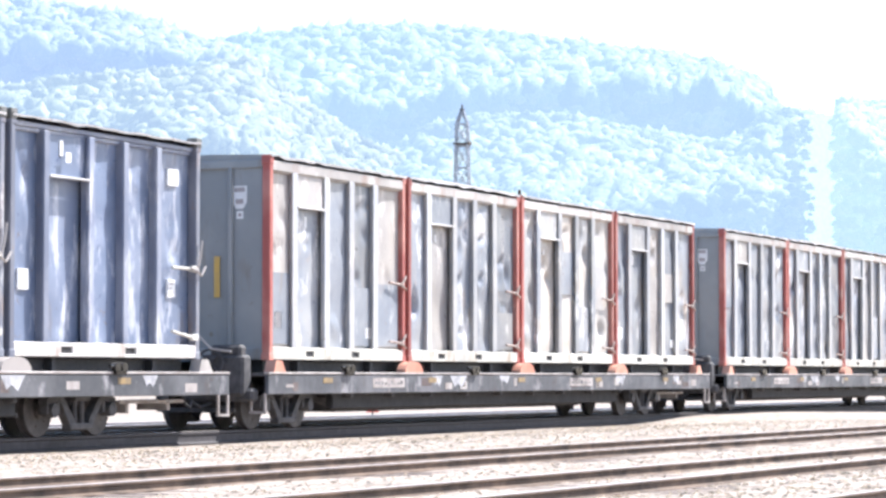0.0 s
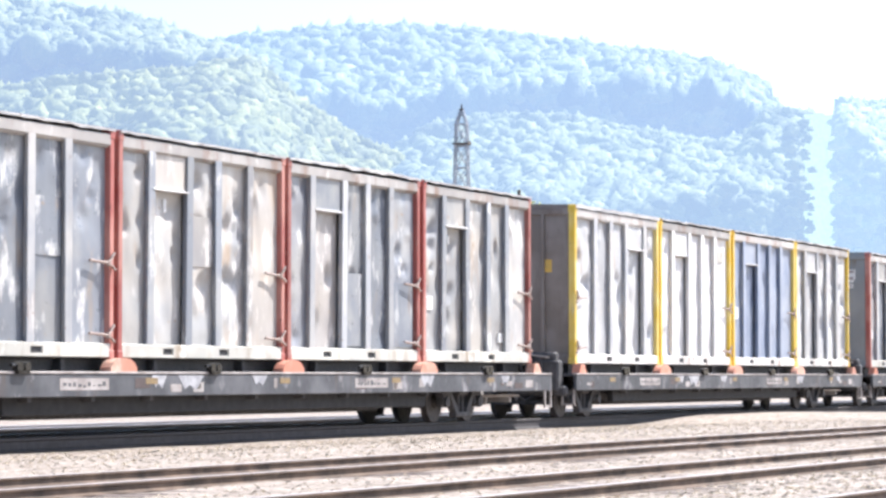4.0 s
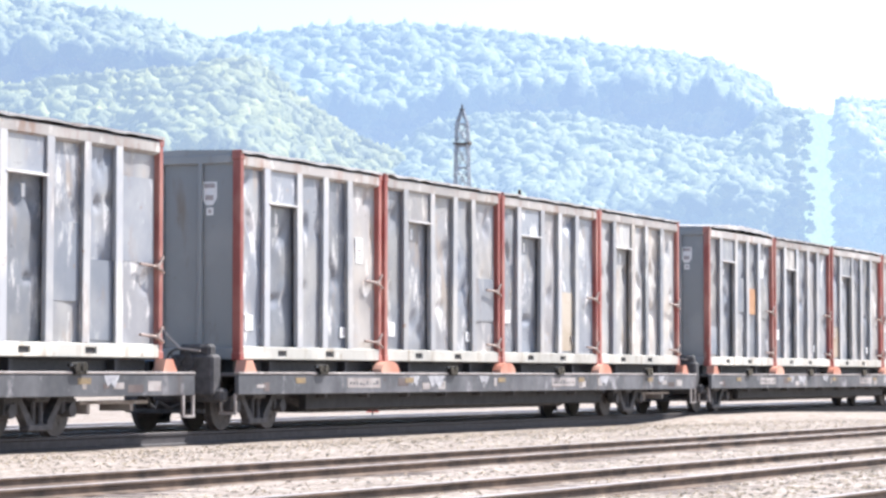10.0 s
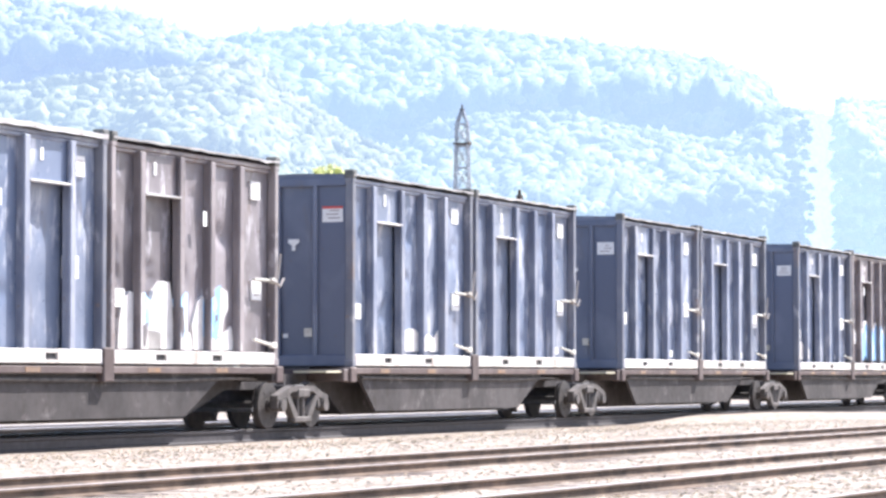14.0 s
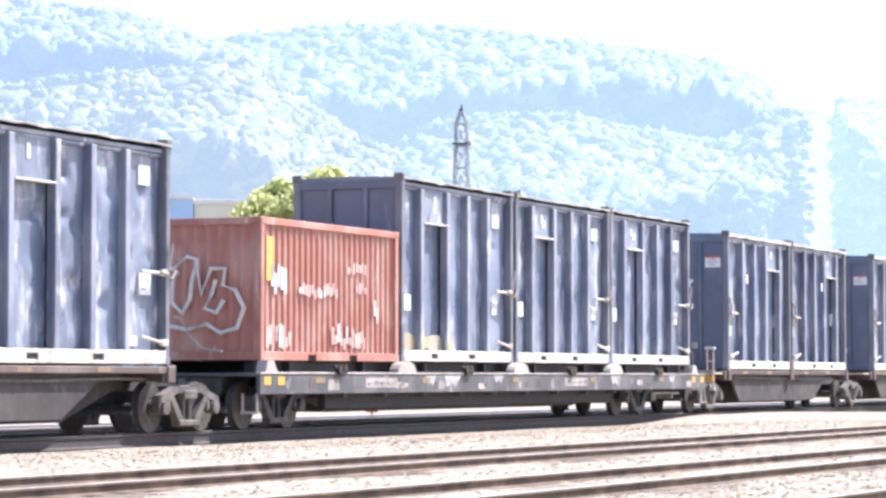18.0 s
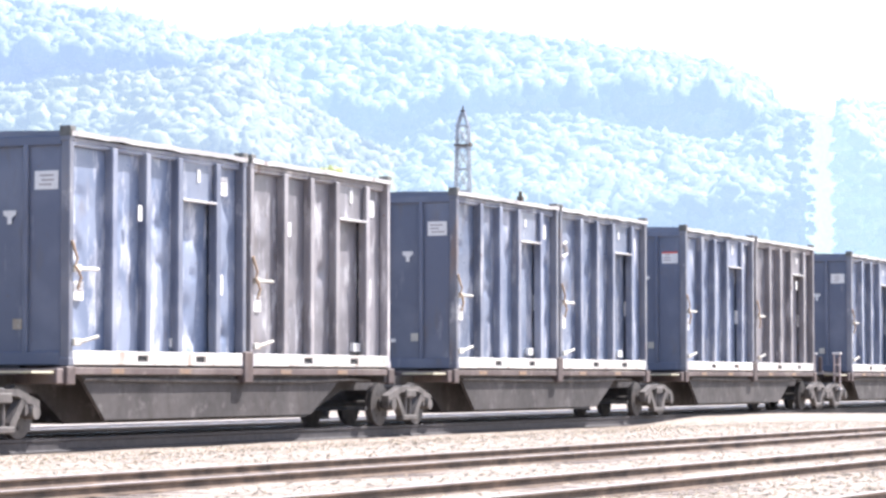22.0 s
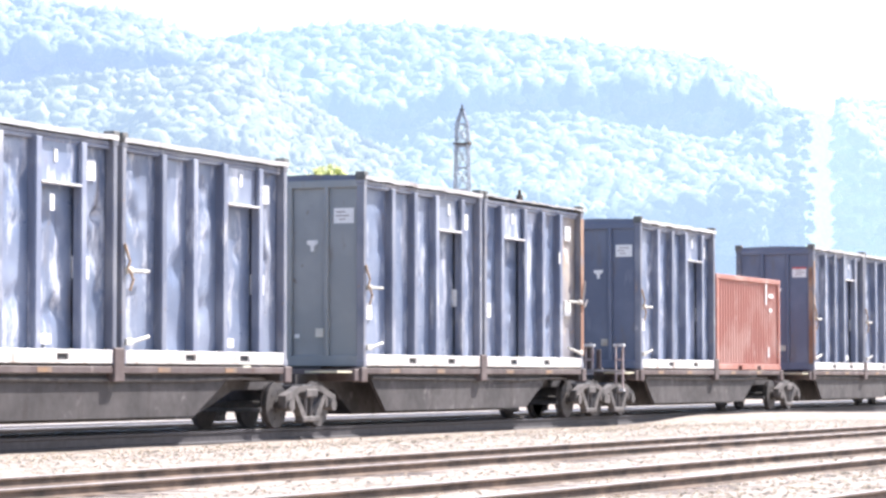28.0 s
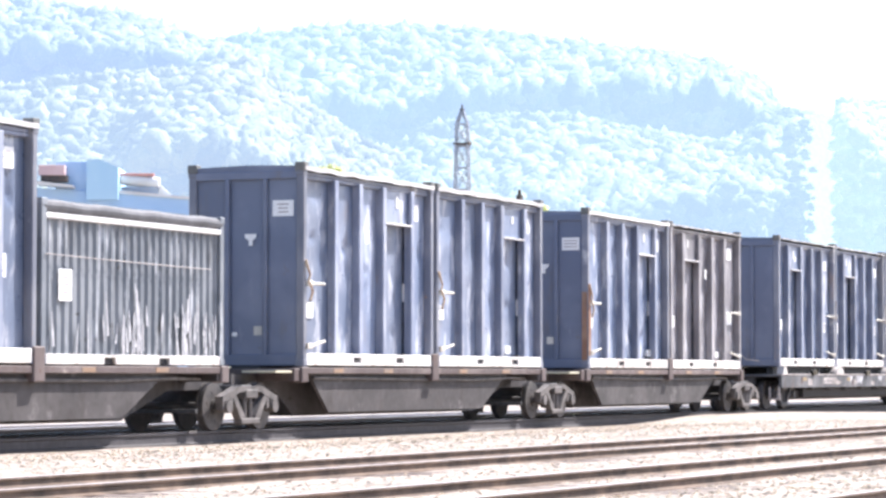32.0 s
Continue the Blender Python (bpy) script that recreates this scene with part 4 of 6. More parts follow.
def spine_unit(label, front, last):
    """One unit of an articulated spine car for two containers; x = 0 at the front edge of its first container."""
    c = thing("spine_car_unit", label, "railway wagon", "spine car units of the train")
    end = 12.2
    part("spine", prism(bmesh.new(), [(-1.35, 1.0), (-1.35, 0.72), (0.35, 0.70), (1.2, 0.20), (10.0, 0.20), (11.6, 0.70), (end + 1.35, 0.72), (end + 1.35, 1.0)], -0.42, 0.42), M["spine"], c, "deep dusty centre beam")
    for s in (-1, 1):
        part("side_flange", boxes((-0.05, end + 0.05, *sorted((s * 0.9, s * 1.22)), 1.0, 1.118), bevel=0.012), M["flange"], c, "rust-brown side flange")
        for x in (1.3, 3.6, 7.4, 9.8) if s < 0 else ():
            part("reflector", boxes((x, x + 0.42, *sorted((s * 1.219, s * 1.226)), 1.02, 1.10)), M["reflector_worn"], c, "worn amber reflector strip")
        part("web_plate", prism(bmesh.new(), [(0.5, 1.03), (1.35, 0.27), (8.9, 0.27), (10.4, 1.03)], *sorted((s * 1.02, s * 1.09))), M["spine"], c, "dusty side web")
        part("guide_post", boxes((5.92, 6.26, *sorted((s * 1.0, s * 1.25)), 0.86, 1.42), bevel=0.02), M["flange"], c, "rust-brown container guide")
        for x in (0.0, end):
            part("corner_bracket", boxes((x - 0.12, x + 0.16, *sorted((s * 1.02, s * 1.25)), 0.84, 1.135), bevel=0.02), M["flange"], c)
        part("end_shelf", boxes((-1.0, -0.2, *sorted((s * 0.45, s * 1.15)), 1.02, 1.06), bevel=0.006), M["shelf"], c, "worn yellow end platform")
    part("end_sill", boxes((-0.34, -0.08, -1.2, 1.2, 0.86, 1.10), bevel=0.015), M["flange"], c, "rust-brown end sill")
    for x in (0.05, 6.09, end - 0.05):
        part("cross_arm", boxes((x - 0.16, x + 0.16, -1.2, 1.2, 0.86, 1.10), bevel=0.015), M["spine"], c)
    part("brake_pipe", strip([(0.6, -1.13, 0.93), (4.0, -1.13, 0.90), (8.4, -1.13, 0.88), (10.6, -1.1, 0.92), (end + 0.8, -0.7, 0.9)], 0.03), M["cast"], c)
    # added black bar that shuts out the sky in the slit under the containers
    part("top_plate", boxes((0.0, end, -0.3, 0.3, 0.99, 1.14)), M["black"], c)
    if front:
        add_truck(c, -1.25, "cast")
        coupler(c, -1.35, -1)
        part("hand_brake", boxes((-1.22, -1.14, -0.58, -0.46, 1.0, 1.62), (-1.24, -1.12, -0.64, -0.40, 1.0, 1.16), bevel=0.02), M["flange"], c, "hand-brake stand on the car end")
        part("grab_post", boxes((-0.65, -0.6, -0.95, -0.9, 1.0, 1.6), bevel=0.01), M["flange"], c)
        for y in (-1.2, -0.42):
            lad = part("end_ladder", boxes((-1.30, -1.25, y, y + 0.04, 0.62, 1.72), (-1.30, -1.25, y + 0.18, y + 0.22, 0.62, 1.72), (-1.315, -1.235, y - 0.004, y + 0.224, 1.0, 1.05), (-1.315, -1.235, y - 0.004, y + 0.224, 1.34, 1.39), bevel=0.006), M["step_paint"], c, "worn pinkish end ladder")
            for z in (0.58, 1.68):
                part("rung_plate", boxes((-1.34, -1.21, y - 0.03, y + 0.25, z, z + 0.07), bevel=0.01), M["pale_top"], lad, "whitish rung plate")
        part("brake_cabinet", boxes((-1.24, -1.02, -0.32, 0.1, 1.12, 1.78), (-1.28, -1.0, -0.2, 0.0, 1.3, 1.6), bevel=0.025), M["flange"], c, "rust-brown brake cabinet on the car end")
        part("crossover_board", boxes((-1.32, -1.02, -1.15, 0.6, 1.07, 1.12), bevel=0.01), M["edge"], c, "worn crossover board")
    add_truck(c, end + 1.3 if not last else end + 0.95, "cast")
    if last:
        coupler(c, end + 1.35, 1)
    return c


# ---- the train ----
# Distance run by the train at a time: it slows very slightly from 16.57 to 16.29 m/s.
SPEED = ((0, 16.565), (8, 16.381), (16, 16.384), (24, 16.346), (32, 16.288))


def run_at(t):
    s = 0.0
    for (t0, v0), (t1, v1) in zip(SPEED, SPEED[1:]):
        if t <= t0:
            break
        d = min(t, t1) - t0
        s += v0 * d + (v1 - v0) * d * d / (2 * (t1 - t0))
    return s


RIDERS = []
sway = random.Random(17)


def place(ob, u, z, turned=False):
    """Puts a thing on the train: u is its front edge's place at the start."""
    off = sway.uniform(-0.2, 0.2) if z else 0.0
    RIDERS.append((ob, u + (L if turned else 0.0), z, (180.0 if turned else 0.0) + off))


GREY_GROUP, BLUE_GROUP = "tall grey refuse containers", "tall dark-blue refuse containers"
G = [tall_container("weathered grey refuse container with red corner posts on a flat car", GREY_GROUP, M["grey"], M["grey_rib"], M["red_post"], M["sill_grey"], M["top_worn"], M["pale_top"], 1 + k, d, a)
     for k, (d, a) in enumerate(((0.10, 0.0), (0.16, 0.0), (0.21, 0.03), (0.15, 0.13)))]
GL = tall_container("battered pale grey container with red corner posts on a flat car", GREY_GROUP, M["grey_light"], M["grey"], M["red_post"], M["sill_grey"], M["top_worn"], M["pale_top"], 21, 0.2)
Y1 = tall_container("dented pale grey container with yellow corner posts on a flat car", GREY_GROUP, M["chalk"], M["grey_rib"], M["yellow_post"], M["sill"], M["top_worn"], M["pale_top"], 7, 0.2)
Y2 = tall_container("chalky white refuse container with yellow corner posts on flat car", GREY_GROUP, M["white"], M["white"], M["yellow_post"], M["sill"], M["top_worn"], M["pale_top"], 8, 0.14)
Y3 = tall_container("slate-blue refuse container with yellow corner posts on flat car", GREY_GROUP, M["slate"], M["slate"], M["yellow_post"], M["sill"], M["top_worn"], M["pale_top"], 9, 0.11)
B = [tall_container("dark navy steel refuse container with pale bottom sill, scuffed sides", BLUE_GROUP, M["blue"], M["blue_rib"], M["blue_post"], M["sill"], M["blue_rib"], M["pale_top"], 30 + k, d, 0.0, True)
     for k, d in enumerate((0.07, 0.10, 0.13))]
BR = [tall_container("taupe grey steel refuse container with pale bottom sill", BLUE_GROUP, M["taupe"], M["taupe_rib"], M["taupe_rib"], M["sill"], M["taupe_rib"], M["pale_top"], 40, 0.08, 0.0, True),
      tall_container("brownish grey steel refuse container with pale bottom sill", BLUE_GROUP, M["brown"], M["brown_rib"], M["brown_rib"], M["sill"], M["brown_rib"], M["pale_top"], 41, 0.11, 0.0, True)]
RED = low_container("shipping_container", "low red-oxide corrugated shipping container, half the height of its neighbours", "low containers", M["oxide"], M["oxide"])
DULL = low_container("shipping_container", "low dull grey corrugated container with whitish scuffs", "low containers", M["dull"], M["sill"], dark_top=True)
KINDS = {"g": G[0], "h": G[1], "i": G[2], "j": G[3], "l": GL, "1": Y1, "2": Y2, "3": Y3, "b": B[0], "c": B[1], "d": B[2], "n": BR[0], "m": BR[1], "r": RED, "u": DULL}
FLAT = flat_car("long grimy flat car carrying four containers on orange saddles", M["saddle"])
FLAT_GREY = flat_car("long grimy flat car carrying containers on grey saddles", M["saddle_grey"])
UNIT = spine_unit("dusty brown spine car unit carrying two containers", False, False)
UNIT_FIRST = spine_unit("leading spine car unit with its own front truck", True, False)
UNIT_LAST = spine_unit("last spine car unit with a coupler", False, True)
used = set()
choose = random.Random(23)


def take(proto):
    """The prototype itself the first time, then copies of it."""
    if proto.name not in used:
        used.add(proto.name)
        return proto
    ob = copy_thing(proto, Matrix.Identity(4))
    for b in ob.children_recursive:
        if b.name.startswith("wheelset"):
            SPIN.append((ob, b))
        if b.name.startswith("rib") and "grey" in ob["label"] and "red" in ob["label"]:
            b.rotation_euler.y, b.location.x = choose.uniform(-0.016, 0.016), b.location.x + choose.uniform(-0.03, 0.03)
        if b.data and b.data.name in SHEETS:
            b.data = other_sheet(*SHEETS[b.data.name], choose.randrange(6))
    return ob


# Flat cars: where the first container's front edge is at the start, and the containers in order ("-" turns the next one round).
FLATS = [(17.3, "bcdb", FLAT_GREY), (44.5, "gilh", FLAT), (71.7, "hihg", FLAT), (99.0, "glil", FLAT), (126.3, "-1231", FLAT), (153.4, "hjjl", FLAT),
         (180.6, "llgh", FLAT), (207.9, "hghl", FLAT), (234.9, "jhi-h", FLAT), (339.8, "rbcd", FLAT_GREY), (601.2, "cdbc", FLAT_GREY)]
SPINES = [(262.75, "-bm", 1), (278.1, "cb", 0), (293.55, "db", 0), (309.0, "cm", 0), (324.25, "bd", 2),
          (367.75, "-c-b", 1), (383.4, "-b-n", 0), (398.6, "-c-n", 0), (414.1, "-d-b", 0), (429.4, "-b-n", 2),
          (445.9, "-cm", 1), (461.25, "-b-n", 0), (476.5, "-d-c", 0), (492.1, "-d-d", 0), (507.6, "-bd", 2),
          (523.95, "-br", 1), (539.6, "-c-d", 0), (554.85, "-bu", 0), (570.2, "-b-c", 0), (585.3, "-dn", 2)]
CARGO = {}


def load(u, text, z):
    k, turned = 0, False
    for ch in text:
        if ch == "-":
            turned = True
            continue
        ob = take(KINDS[ch])
        if turned:
            for piece in [p for p in ob.children if p.name.startswith("hook")]:
                bpy.data.objects.remove(piece)
        place(ob, u + 6.17 * k, z, turned)
        CARGO[round(u + 6.17 * k)] = (ob, turned)
        k, turned = k + 1, False


for u, text, car in FLATS:
    place(take(car), u, 0.0)
    load(u, text, 1.245)
for u, text, sort in SPINES:
    place(take((UNIT, UNIT_FIRST, UNIT_LAST)[sort]), u, 0.0)
    load(u, text, 1.143)


def cargo(u):
    """The container whose front edge starts nearest to u."""
    return CARGO[min(CARGO, key=lambda k: abs(k - u))]


def patch(u, x, z, w, h, material, label="white label", name="label", end=False, proud=0.0):
    """A thin plate on a container's near side, x from its front edge; or on its front end, x from the near corner."""
    ob, turned = cargo(u)
    e = 0.004
    if end:
        y0, y1 = -W / 2 + x, -W / 2 + x + w
        a, b = 0.066 - e - proud, 0.066
        row = (a, b, y0, y1, z, z + h) if not turned else (L - b, L - a, -y1, -y0, z, z + h)
    else:
        a, b = (-W / 2 + 0.04 - proud - e, -W / 2 + 0.04 - proud) if proud else (-W / 2 + (0.138 if 'navy' in ob['label'] or 'brownish' in ob['label'] or 'taupe' in ob['label'] else 0.078), -W / 2 + 0.23)
        row = (x, x + w, a, b, z, z + h) if not turned else (L - x - w, L - x, -b, -a, z, z + h)
    bm = boxes(row)
    if material is not M["label"] or w < 0.15:
        return part(name, bm, material, ob, label)
    # worn lines of print, a little proud of the label
    x0, x1, y0, y1, z0, z1 = row
    done = len(bm.faces)
    dice = random.Random(int(u * 10 + z * 100))
    for i in range(3):
        zz = z0 + (z1 - z0) * (0.22 + 0.24 * i)
        f0, f1 = dice.uniform(0.1, 0.3), dice.uniform(0.5, 0.9)
        if end:
            box(bm, x0 - 0.001, x1 + 0.001, y0 + (y1 - y0) * f0, y0 + (y1 - y0) * f1, zz, zz + (z1 - z0) * 0.09)
        else:
            box(bm, x0 + (x1 - x0) * f0, x0 + (x1 - x0) * f1, y0 - 0.001, y1 + 0.001, zz, zz + (z1 - z0) * 0.09)
    bm.faces.ensure_lookup_table()
    for f in bm.faces[done:]:
        f.material_index = 1
    me = mesh_of(bm, name, material)
    me.materials.append(M["print"])
    return part(name, me, None, ob, label)


hose_car = [r[0] for r in RIDERS if abs(r[1] - 234.9) < 0.01 and r[2] == 0.0][0]
part("hose", strip([(24.7, -1.25, 1.95), (24.95, -1.28, 1.86), (25.15, -1.28, 1.6), (25.22, -1.28, 1.3), (25.1, -1.3, 1.03)], 0.03), M["label_yellow"], hose_car, "yellowish hose at the car end")

# ---- labels, patches and paint on the containers ----
rnd = random.Random(5)
for u, text, _ in SPINES:
    cells = [c for c in text if c != "-"]
    flips = [i > 0 and text[i - 1] == "-" for i, c in enumerate(text) if c != "-"]
    for k, (ch, fl) in enumerate(zip(cells, flips)):
        if ch in "ru":
            continue
        p = u + 6.17 * k
        if k == 0:
            patch(p, 0.24, 2.80, 0.44, 0.30, M["label"], "white plate with worn print", "plate", True)
            ob, turned = cargo(p)
            mark = prism(bmesh.new(), [(0.0, 0.0), (0.24, 0.0), (0.24, -0.07), (0.16, -0.12), (0.16, -0.22), (0.08, -0.22), (0.08, -0.12), (0.0, -0.07)], 0, 0.004)
            if turned:
                part("mark", mark, M["label"], ob, "white funnel-shaped mark", (L - 0.06, -0.04, 2.48)).rotation_euler.z = radians(90)
            else:
                part("mark", mark, M["label"], ob, "white funnel-shaped mark", (0.06, 0.2, 2.48)).rotation_euler.z = radians(-90)
            patch(p, 0.9, 0.58, 0.17, 0.17, M["sill_grey"], "worn data plate", "label", True)
            patch(p, 1.42, 0.56, 0.11, 0.08, M["label"], "small white mark", "label", True)
            if rnd.random() < 0.5:
                patch(p, 0.24, 3.06, 0.44, 0.045, M["marker_red"], "faded red heading", "heading", True, 0.001)
        patch(p, 5.2, 2.98 + rnd.uniform(-0.05, 0.05), 0.36, 0.33, M["label"])
        patch(p, (4.98 if fl else 5.2) + rnd.uniform(-0.05, 0.05), 1.28 + rnd.uniform(-0.12, 0.1), 0.38, 0.36, M["label"])
        if rnd.random() < 0.8:
            patch(p, 0.38, 1.0 + rnd.uniform(-0.1, 0.1), 0.30, 0.30, M["label"])
        if rnd.random() < 0.6:
            patch(p, rnd.uniform(1.2, 4.6), 2.4, 0.13, 0.26, M["label"], proud=0.03)
        if rnd.random() < 0.7:
            patch(p, rnd.uniform(3.3, 5.0), 0.32, 0.3, 0.16, M["label"])
for u, text, _ in FLATS:
    cells = [c for c in text if c != "-"]
    for k, ch in enumerate(cells):
        p = u + 6.17 * k
        if ch in "bcd":
            patch(p, 5.15, 2.95, 0.36, 0.28, M["label"])
            patch(p, 0.45, 1.05, 0.30, 0.32, M["label"])
            patch(p, 5.15, 1.05, 0.26, 0.30, M["label"])
            patch(p, 1.62, 3.08, 0.16, 0.16, M["label"], proud=0.03)
            patch(p, 2.38, 2.3, 0.12, 0.24, M["label"], proud=0.03)
        elif ch in "ghijl" and rnd.random() < 0.5:
            patch(p, 0.35, rnd.uniform(0.45, 1.2), 0.3, 0.28, M["label"])
            patch(p, 4.3, 0.45, 0.35, 0.2, M["label"])
# a small lock plate on each hatch
lock = random.Random(9)
for p, (ob, turned) in CARGO.items():
    if "tall" not in ob["group"]:
        continue
    navy = "dark-blue" in ob["group"]
    mid = (RIBS[0] + RIBS[1]) / 2
    y = -W / 2 + (0.094 if navy else 0.16)
    z = Hc - 0.48 if navy else Hc - 1.18
    bm = boxes((-0.05, 0.05, y - 0.012, y + 0.03, z, z + lock.uniform(0.16, 0.26)), bevel=0.006)
    place_x = mid + lock.uniform(-0.15, 0.15)
    if turned:
        bmesh.ops.rotate(bm, verts=bm.verts, cent=(0, 0, 0), matrix=Matrix.Rotation(math.pi, 3, "Z"))
    part("hatch_lock", bm, M["label"], ob, "small pale lock plate", (place_x, 0, 0))
# odd plates welded into some bays of the grey containers
mend = random.Random(31)
for u, text, _ in FLATS[1:4] + FLATS[5:9]:
    for k in range(4):
        for bay in range(5):
            if bay == 1 or mend.random() > 0.22:
                continue
            cuts = (0.14, *RIBS, L - 0.14)
            z = mend.choice((0.3, 0.3, 0.9, 1.6))
            patch(u + 6.17 * k, cuts[bay] + 0.1, z, cuts[bay + 1] - cuts[bay] - 0.2, mend.uniform(0.7, 1.5), M[mend.choice(("grey", "plate_dark", "grey", "plate_tan" if u > 150 else "grey"))], "welded repair plate", "repair_plate")
for u in (44.5, 71.7, 99.0, 153.4, 180.6, 207.9, 234.9):
    # worn shield-shaped emblem and a small plate under it
    ob, turned = cargo(u)
    bm = bmesh.new()
    prism(bm, [(0.0, 0.0), (0.30, 0.0), (0.30, -0.30), (0.22, -0.42), (0.08, -0.42), (0.0, -0.30)], 0, 0.004)
    box(bm, 0.09, 0.23, 0, 0.004, -0.60, -0.46)
    done = len(bm.faces)
    for row in ((0.04, 0.26, -0.001, 0.005, -0.11, -0.03), (0.07, 0.23, -0.001, 0.005, -0.33, -0.24), (0.13, 0.19, -0.001, 0.005, -0.56, -0.50)):
        box(bm, *row)
    bm.faces.ensure_lookup_table()
    for f in bm.faces[done:]:
        f.material_index = 1
    me = mesh_of(bm, "emblem", M["label"])
    me.materials.append(M["print"])
    e = part("emblem", me, None, ob, "worn white shield emblem", (0.062, -0.42, 3.18))
    e.rotation_euler.z = radians(-90)
patch(126.3, 0.6, 2.15, 0.24, 0.3, M["yellow_bar"], "worn yellow plate", "plate", True)
patch(126.3, 1.95, 2.1, 0.14, 0.24, M["yellow_bar"], "worn yellow plate", "plate", True)
patch(44.5, 1.05, 1.15, 0.12, 0.75, M["yellow_bar"], "yellow painted bar", "marking", True)
patch(44.5, 0.35, 0.75, 0.3, 0.14, M["label"])
patch(234.9, 3.66, 1.45, 0.82, 0.72, M["label_orange"], "orange repaired patch", "repair_patch")
patch(234.9, 2.56, 1.5, 0.82, 0.95, M["plate_dark"], "slate-grey welded plate", "repair_plate")
patch(234.9, 4.76, 2.5, 0.5, 0.5, M["label"], "faded white panel", "marking")
patch(207.9, 5.0, 1.9, 0.3, 0.5, M["label"])
patch(193.0, 2.56, 1.42, 0.82, 1.03, M["plate_tan"], "tan welded plate", "repair_plate")
patch(193.0, 4.78, 0.84, 0.72, 0.58, M["label_orange"], "rusty orange repaired patch", "repair_plate")
patch(132.5, 5.0, 2.8, 0.55, 0.3, M["sill_grey"], "faded painted panel", "marking")
patch(138.6, 0.2, 1.3, 0.5, 0.32, M["label"])
patch(144.8, 0.2, 0.7, 0.42, 0.35, M["label"])


def sprayed(u, x0, x1, z0, z1, material, seed, name="graffiti", label="sprayed paint in fat rounded strokes", rim=None):
    """Fat sprayed strokes with rounded, uneven tops, laid bay by bay on the sheets and on the ribs; rim adds a paler outline."""
    ob, turned = cargo(u)
    pitch = 0.62 + 0.2 * random.Random(seed).random()

    def crest(x):
        wave = abs(math.sin(math.pi * (x - x0) / pitch)) ** 0.3
        return z0 + (z1 - z0) * (0.5 + 0.38 * wave + 0.3 * noise.noise((x * 1.1, seed, 0)))

    def foot(x):
        return z0 + (z1 - z0) * max(0.0, 0.35 * noise.noise((x * 1.7, seed, 5)))

    def swath(a, w, y, lo, hi, coat, tag):
        n = 6
        xs = [a + w * i / n for i in range(n + 1)]
        bm = prism(bmesh.new(), [(x, lo(x)) for x in xs] + [(x, max(hi(x), lo(x) + 0.02)) for x in reversed(xs)], y, y + 0.075)
        if turned:
            bmesh.ops.rotate(bm, verts=bm.verts, cent=(L / 2, 0, 0), matrix=Matrix.Rotation(math.pi, 3, "Z"))
        part(name, bm, coat, ob, tag)

    n = max(2, int((x1 - x0) / 0.4))
    for i in range(n):
        a, w = x0 + (x1 - x0) * i / n, (x1 - x0) / n * 0.99
        swath(a, w, -W / 2 + 0.142, foot, crest, material, label)
        if rim:
            swath(a, w, -W / 2 + 0.138, lambda x: crest(x) - 0.05, lambda x: crest(x) + 0.05, rim, "pale outline of the sprayed strokes")
    for x in (RIBS if not turned else [L - r for r in RIBS]):
        if x0 < x < x1:
            swath(x - 0.066, 0.132, -W / 2 - 0.0035, foot, lambda q: crest(q) - 0.08, material, label)


def cut_to(outline, a, b):
    """The part of an outline between x = a and x = b."""
    for edge, side in ((a, 1), (b, -1)):
        kept = []
        for p, q in zip(outline, outline[1:] + outline[:1]):
            dp, dq = (p[0] - edge) * side, (q[0] - edge) * side
            if dp >= 0:
                kept.append(p)
            if dp * dq < 0:
                f = dp / (dp - dq)
                kept.append((edge, p[1] + (q[1] - p[1]) * f))
        outline = kept
        if len(outline) < 3:
            return []
    return outline


def painted(u, outline, material, layer, label):
    """A sprayed shape that runs over sheets and ribs alike; higher layers lie over lower ones."""
    ob = cargo(u)[0]
    bm = bmesh.new()
    outline = [(0.1 + 1.05 * x, z) for x, z in outline]
    cuts = (0.14, *RIBS, L - 0.14)
    for a, b in zip(cuts, cuts[1:]):
        piece = cut_to(outline, a + 0.075, b - 0.075)
        if piece:
            prism(bm, piece, -W / 2 + 0.142 - 0.004 * layer, -W / 2 + 0.22)
    for r in RIBS:
        piece = cut_to(outline, r - 0.066, r + 0.066)
        if piece:
            prism(bm, piece, -W / 2 - 0.003 - 0.003 * layer, -W / 2 + 0.02)
    part("graffiti", bm, material, ob, label)


# three fat sprayed letters: white bodies, blue faces, dark gaps between their limbs
for outline in ([(0.36, 0.27), (0.40, 0.75), (0.50, 1.05), (0.72, 1.22), (0.98, 1.18), (1.12, 0.9), (1.2, 0.6), (1.75, 0.55), (1.75, 0.27)],
                [(1.30, 0.27), (1.32, 0.9), (1.50, 1.25), (1.72, 1.42), (2.02, 1.40), (2.10, 1.1), (2.2, 0.75), (2.72, 0.55), (2.8, 0.27)],
                [(2.85, 0.27), (2.78, 0.7), (2.95, 1.1), (3.15, 1.22), (3.3, 0.9), (3.35, 0.5), (3.7, 0.45), (4.15, 0.7), (4.3, 0.27)],
                [(3.55, 1.2), (3.85, 1.36), (4.02, 1.30), (4.05, 1.0), (3.9, 0.85), (3.8, 0.5), (3.6, 0.5)]):
    painted(268.9, outline, M["spray_white"], 0, "white body of a fat sprayed letter")
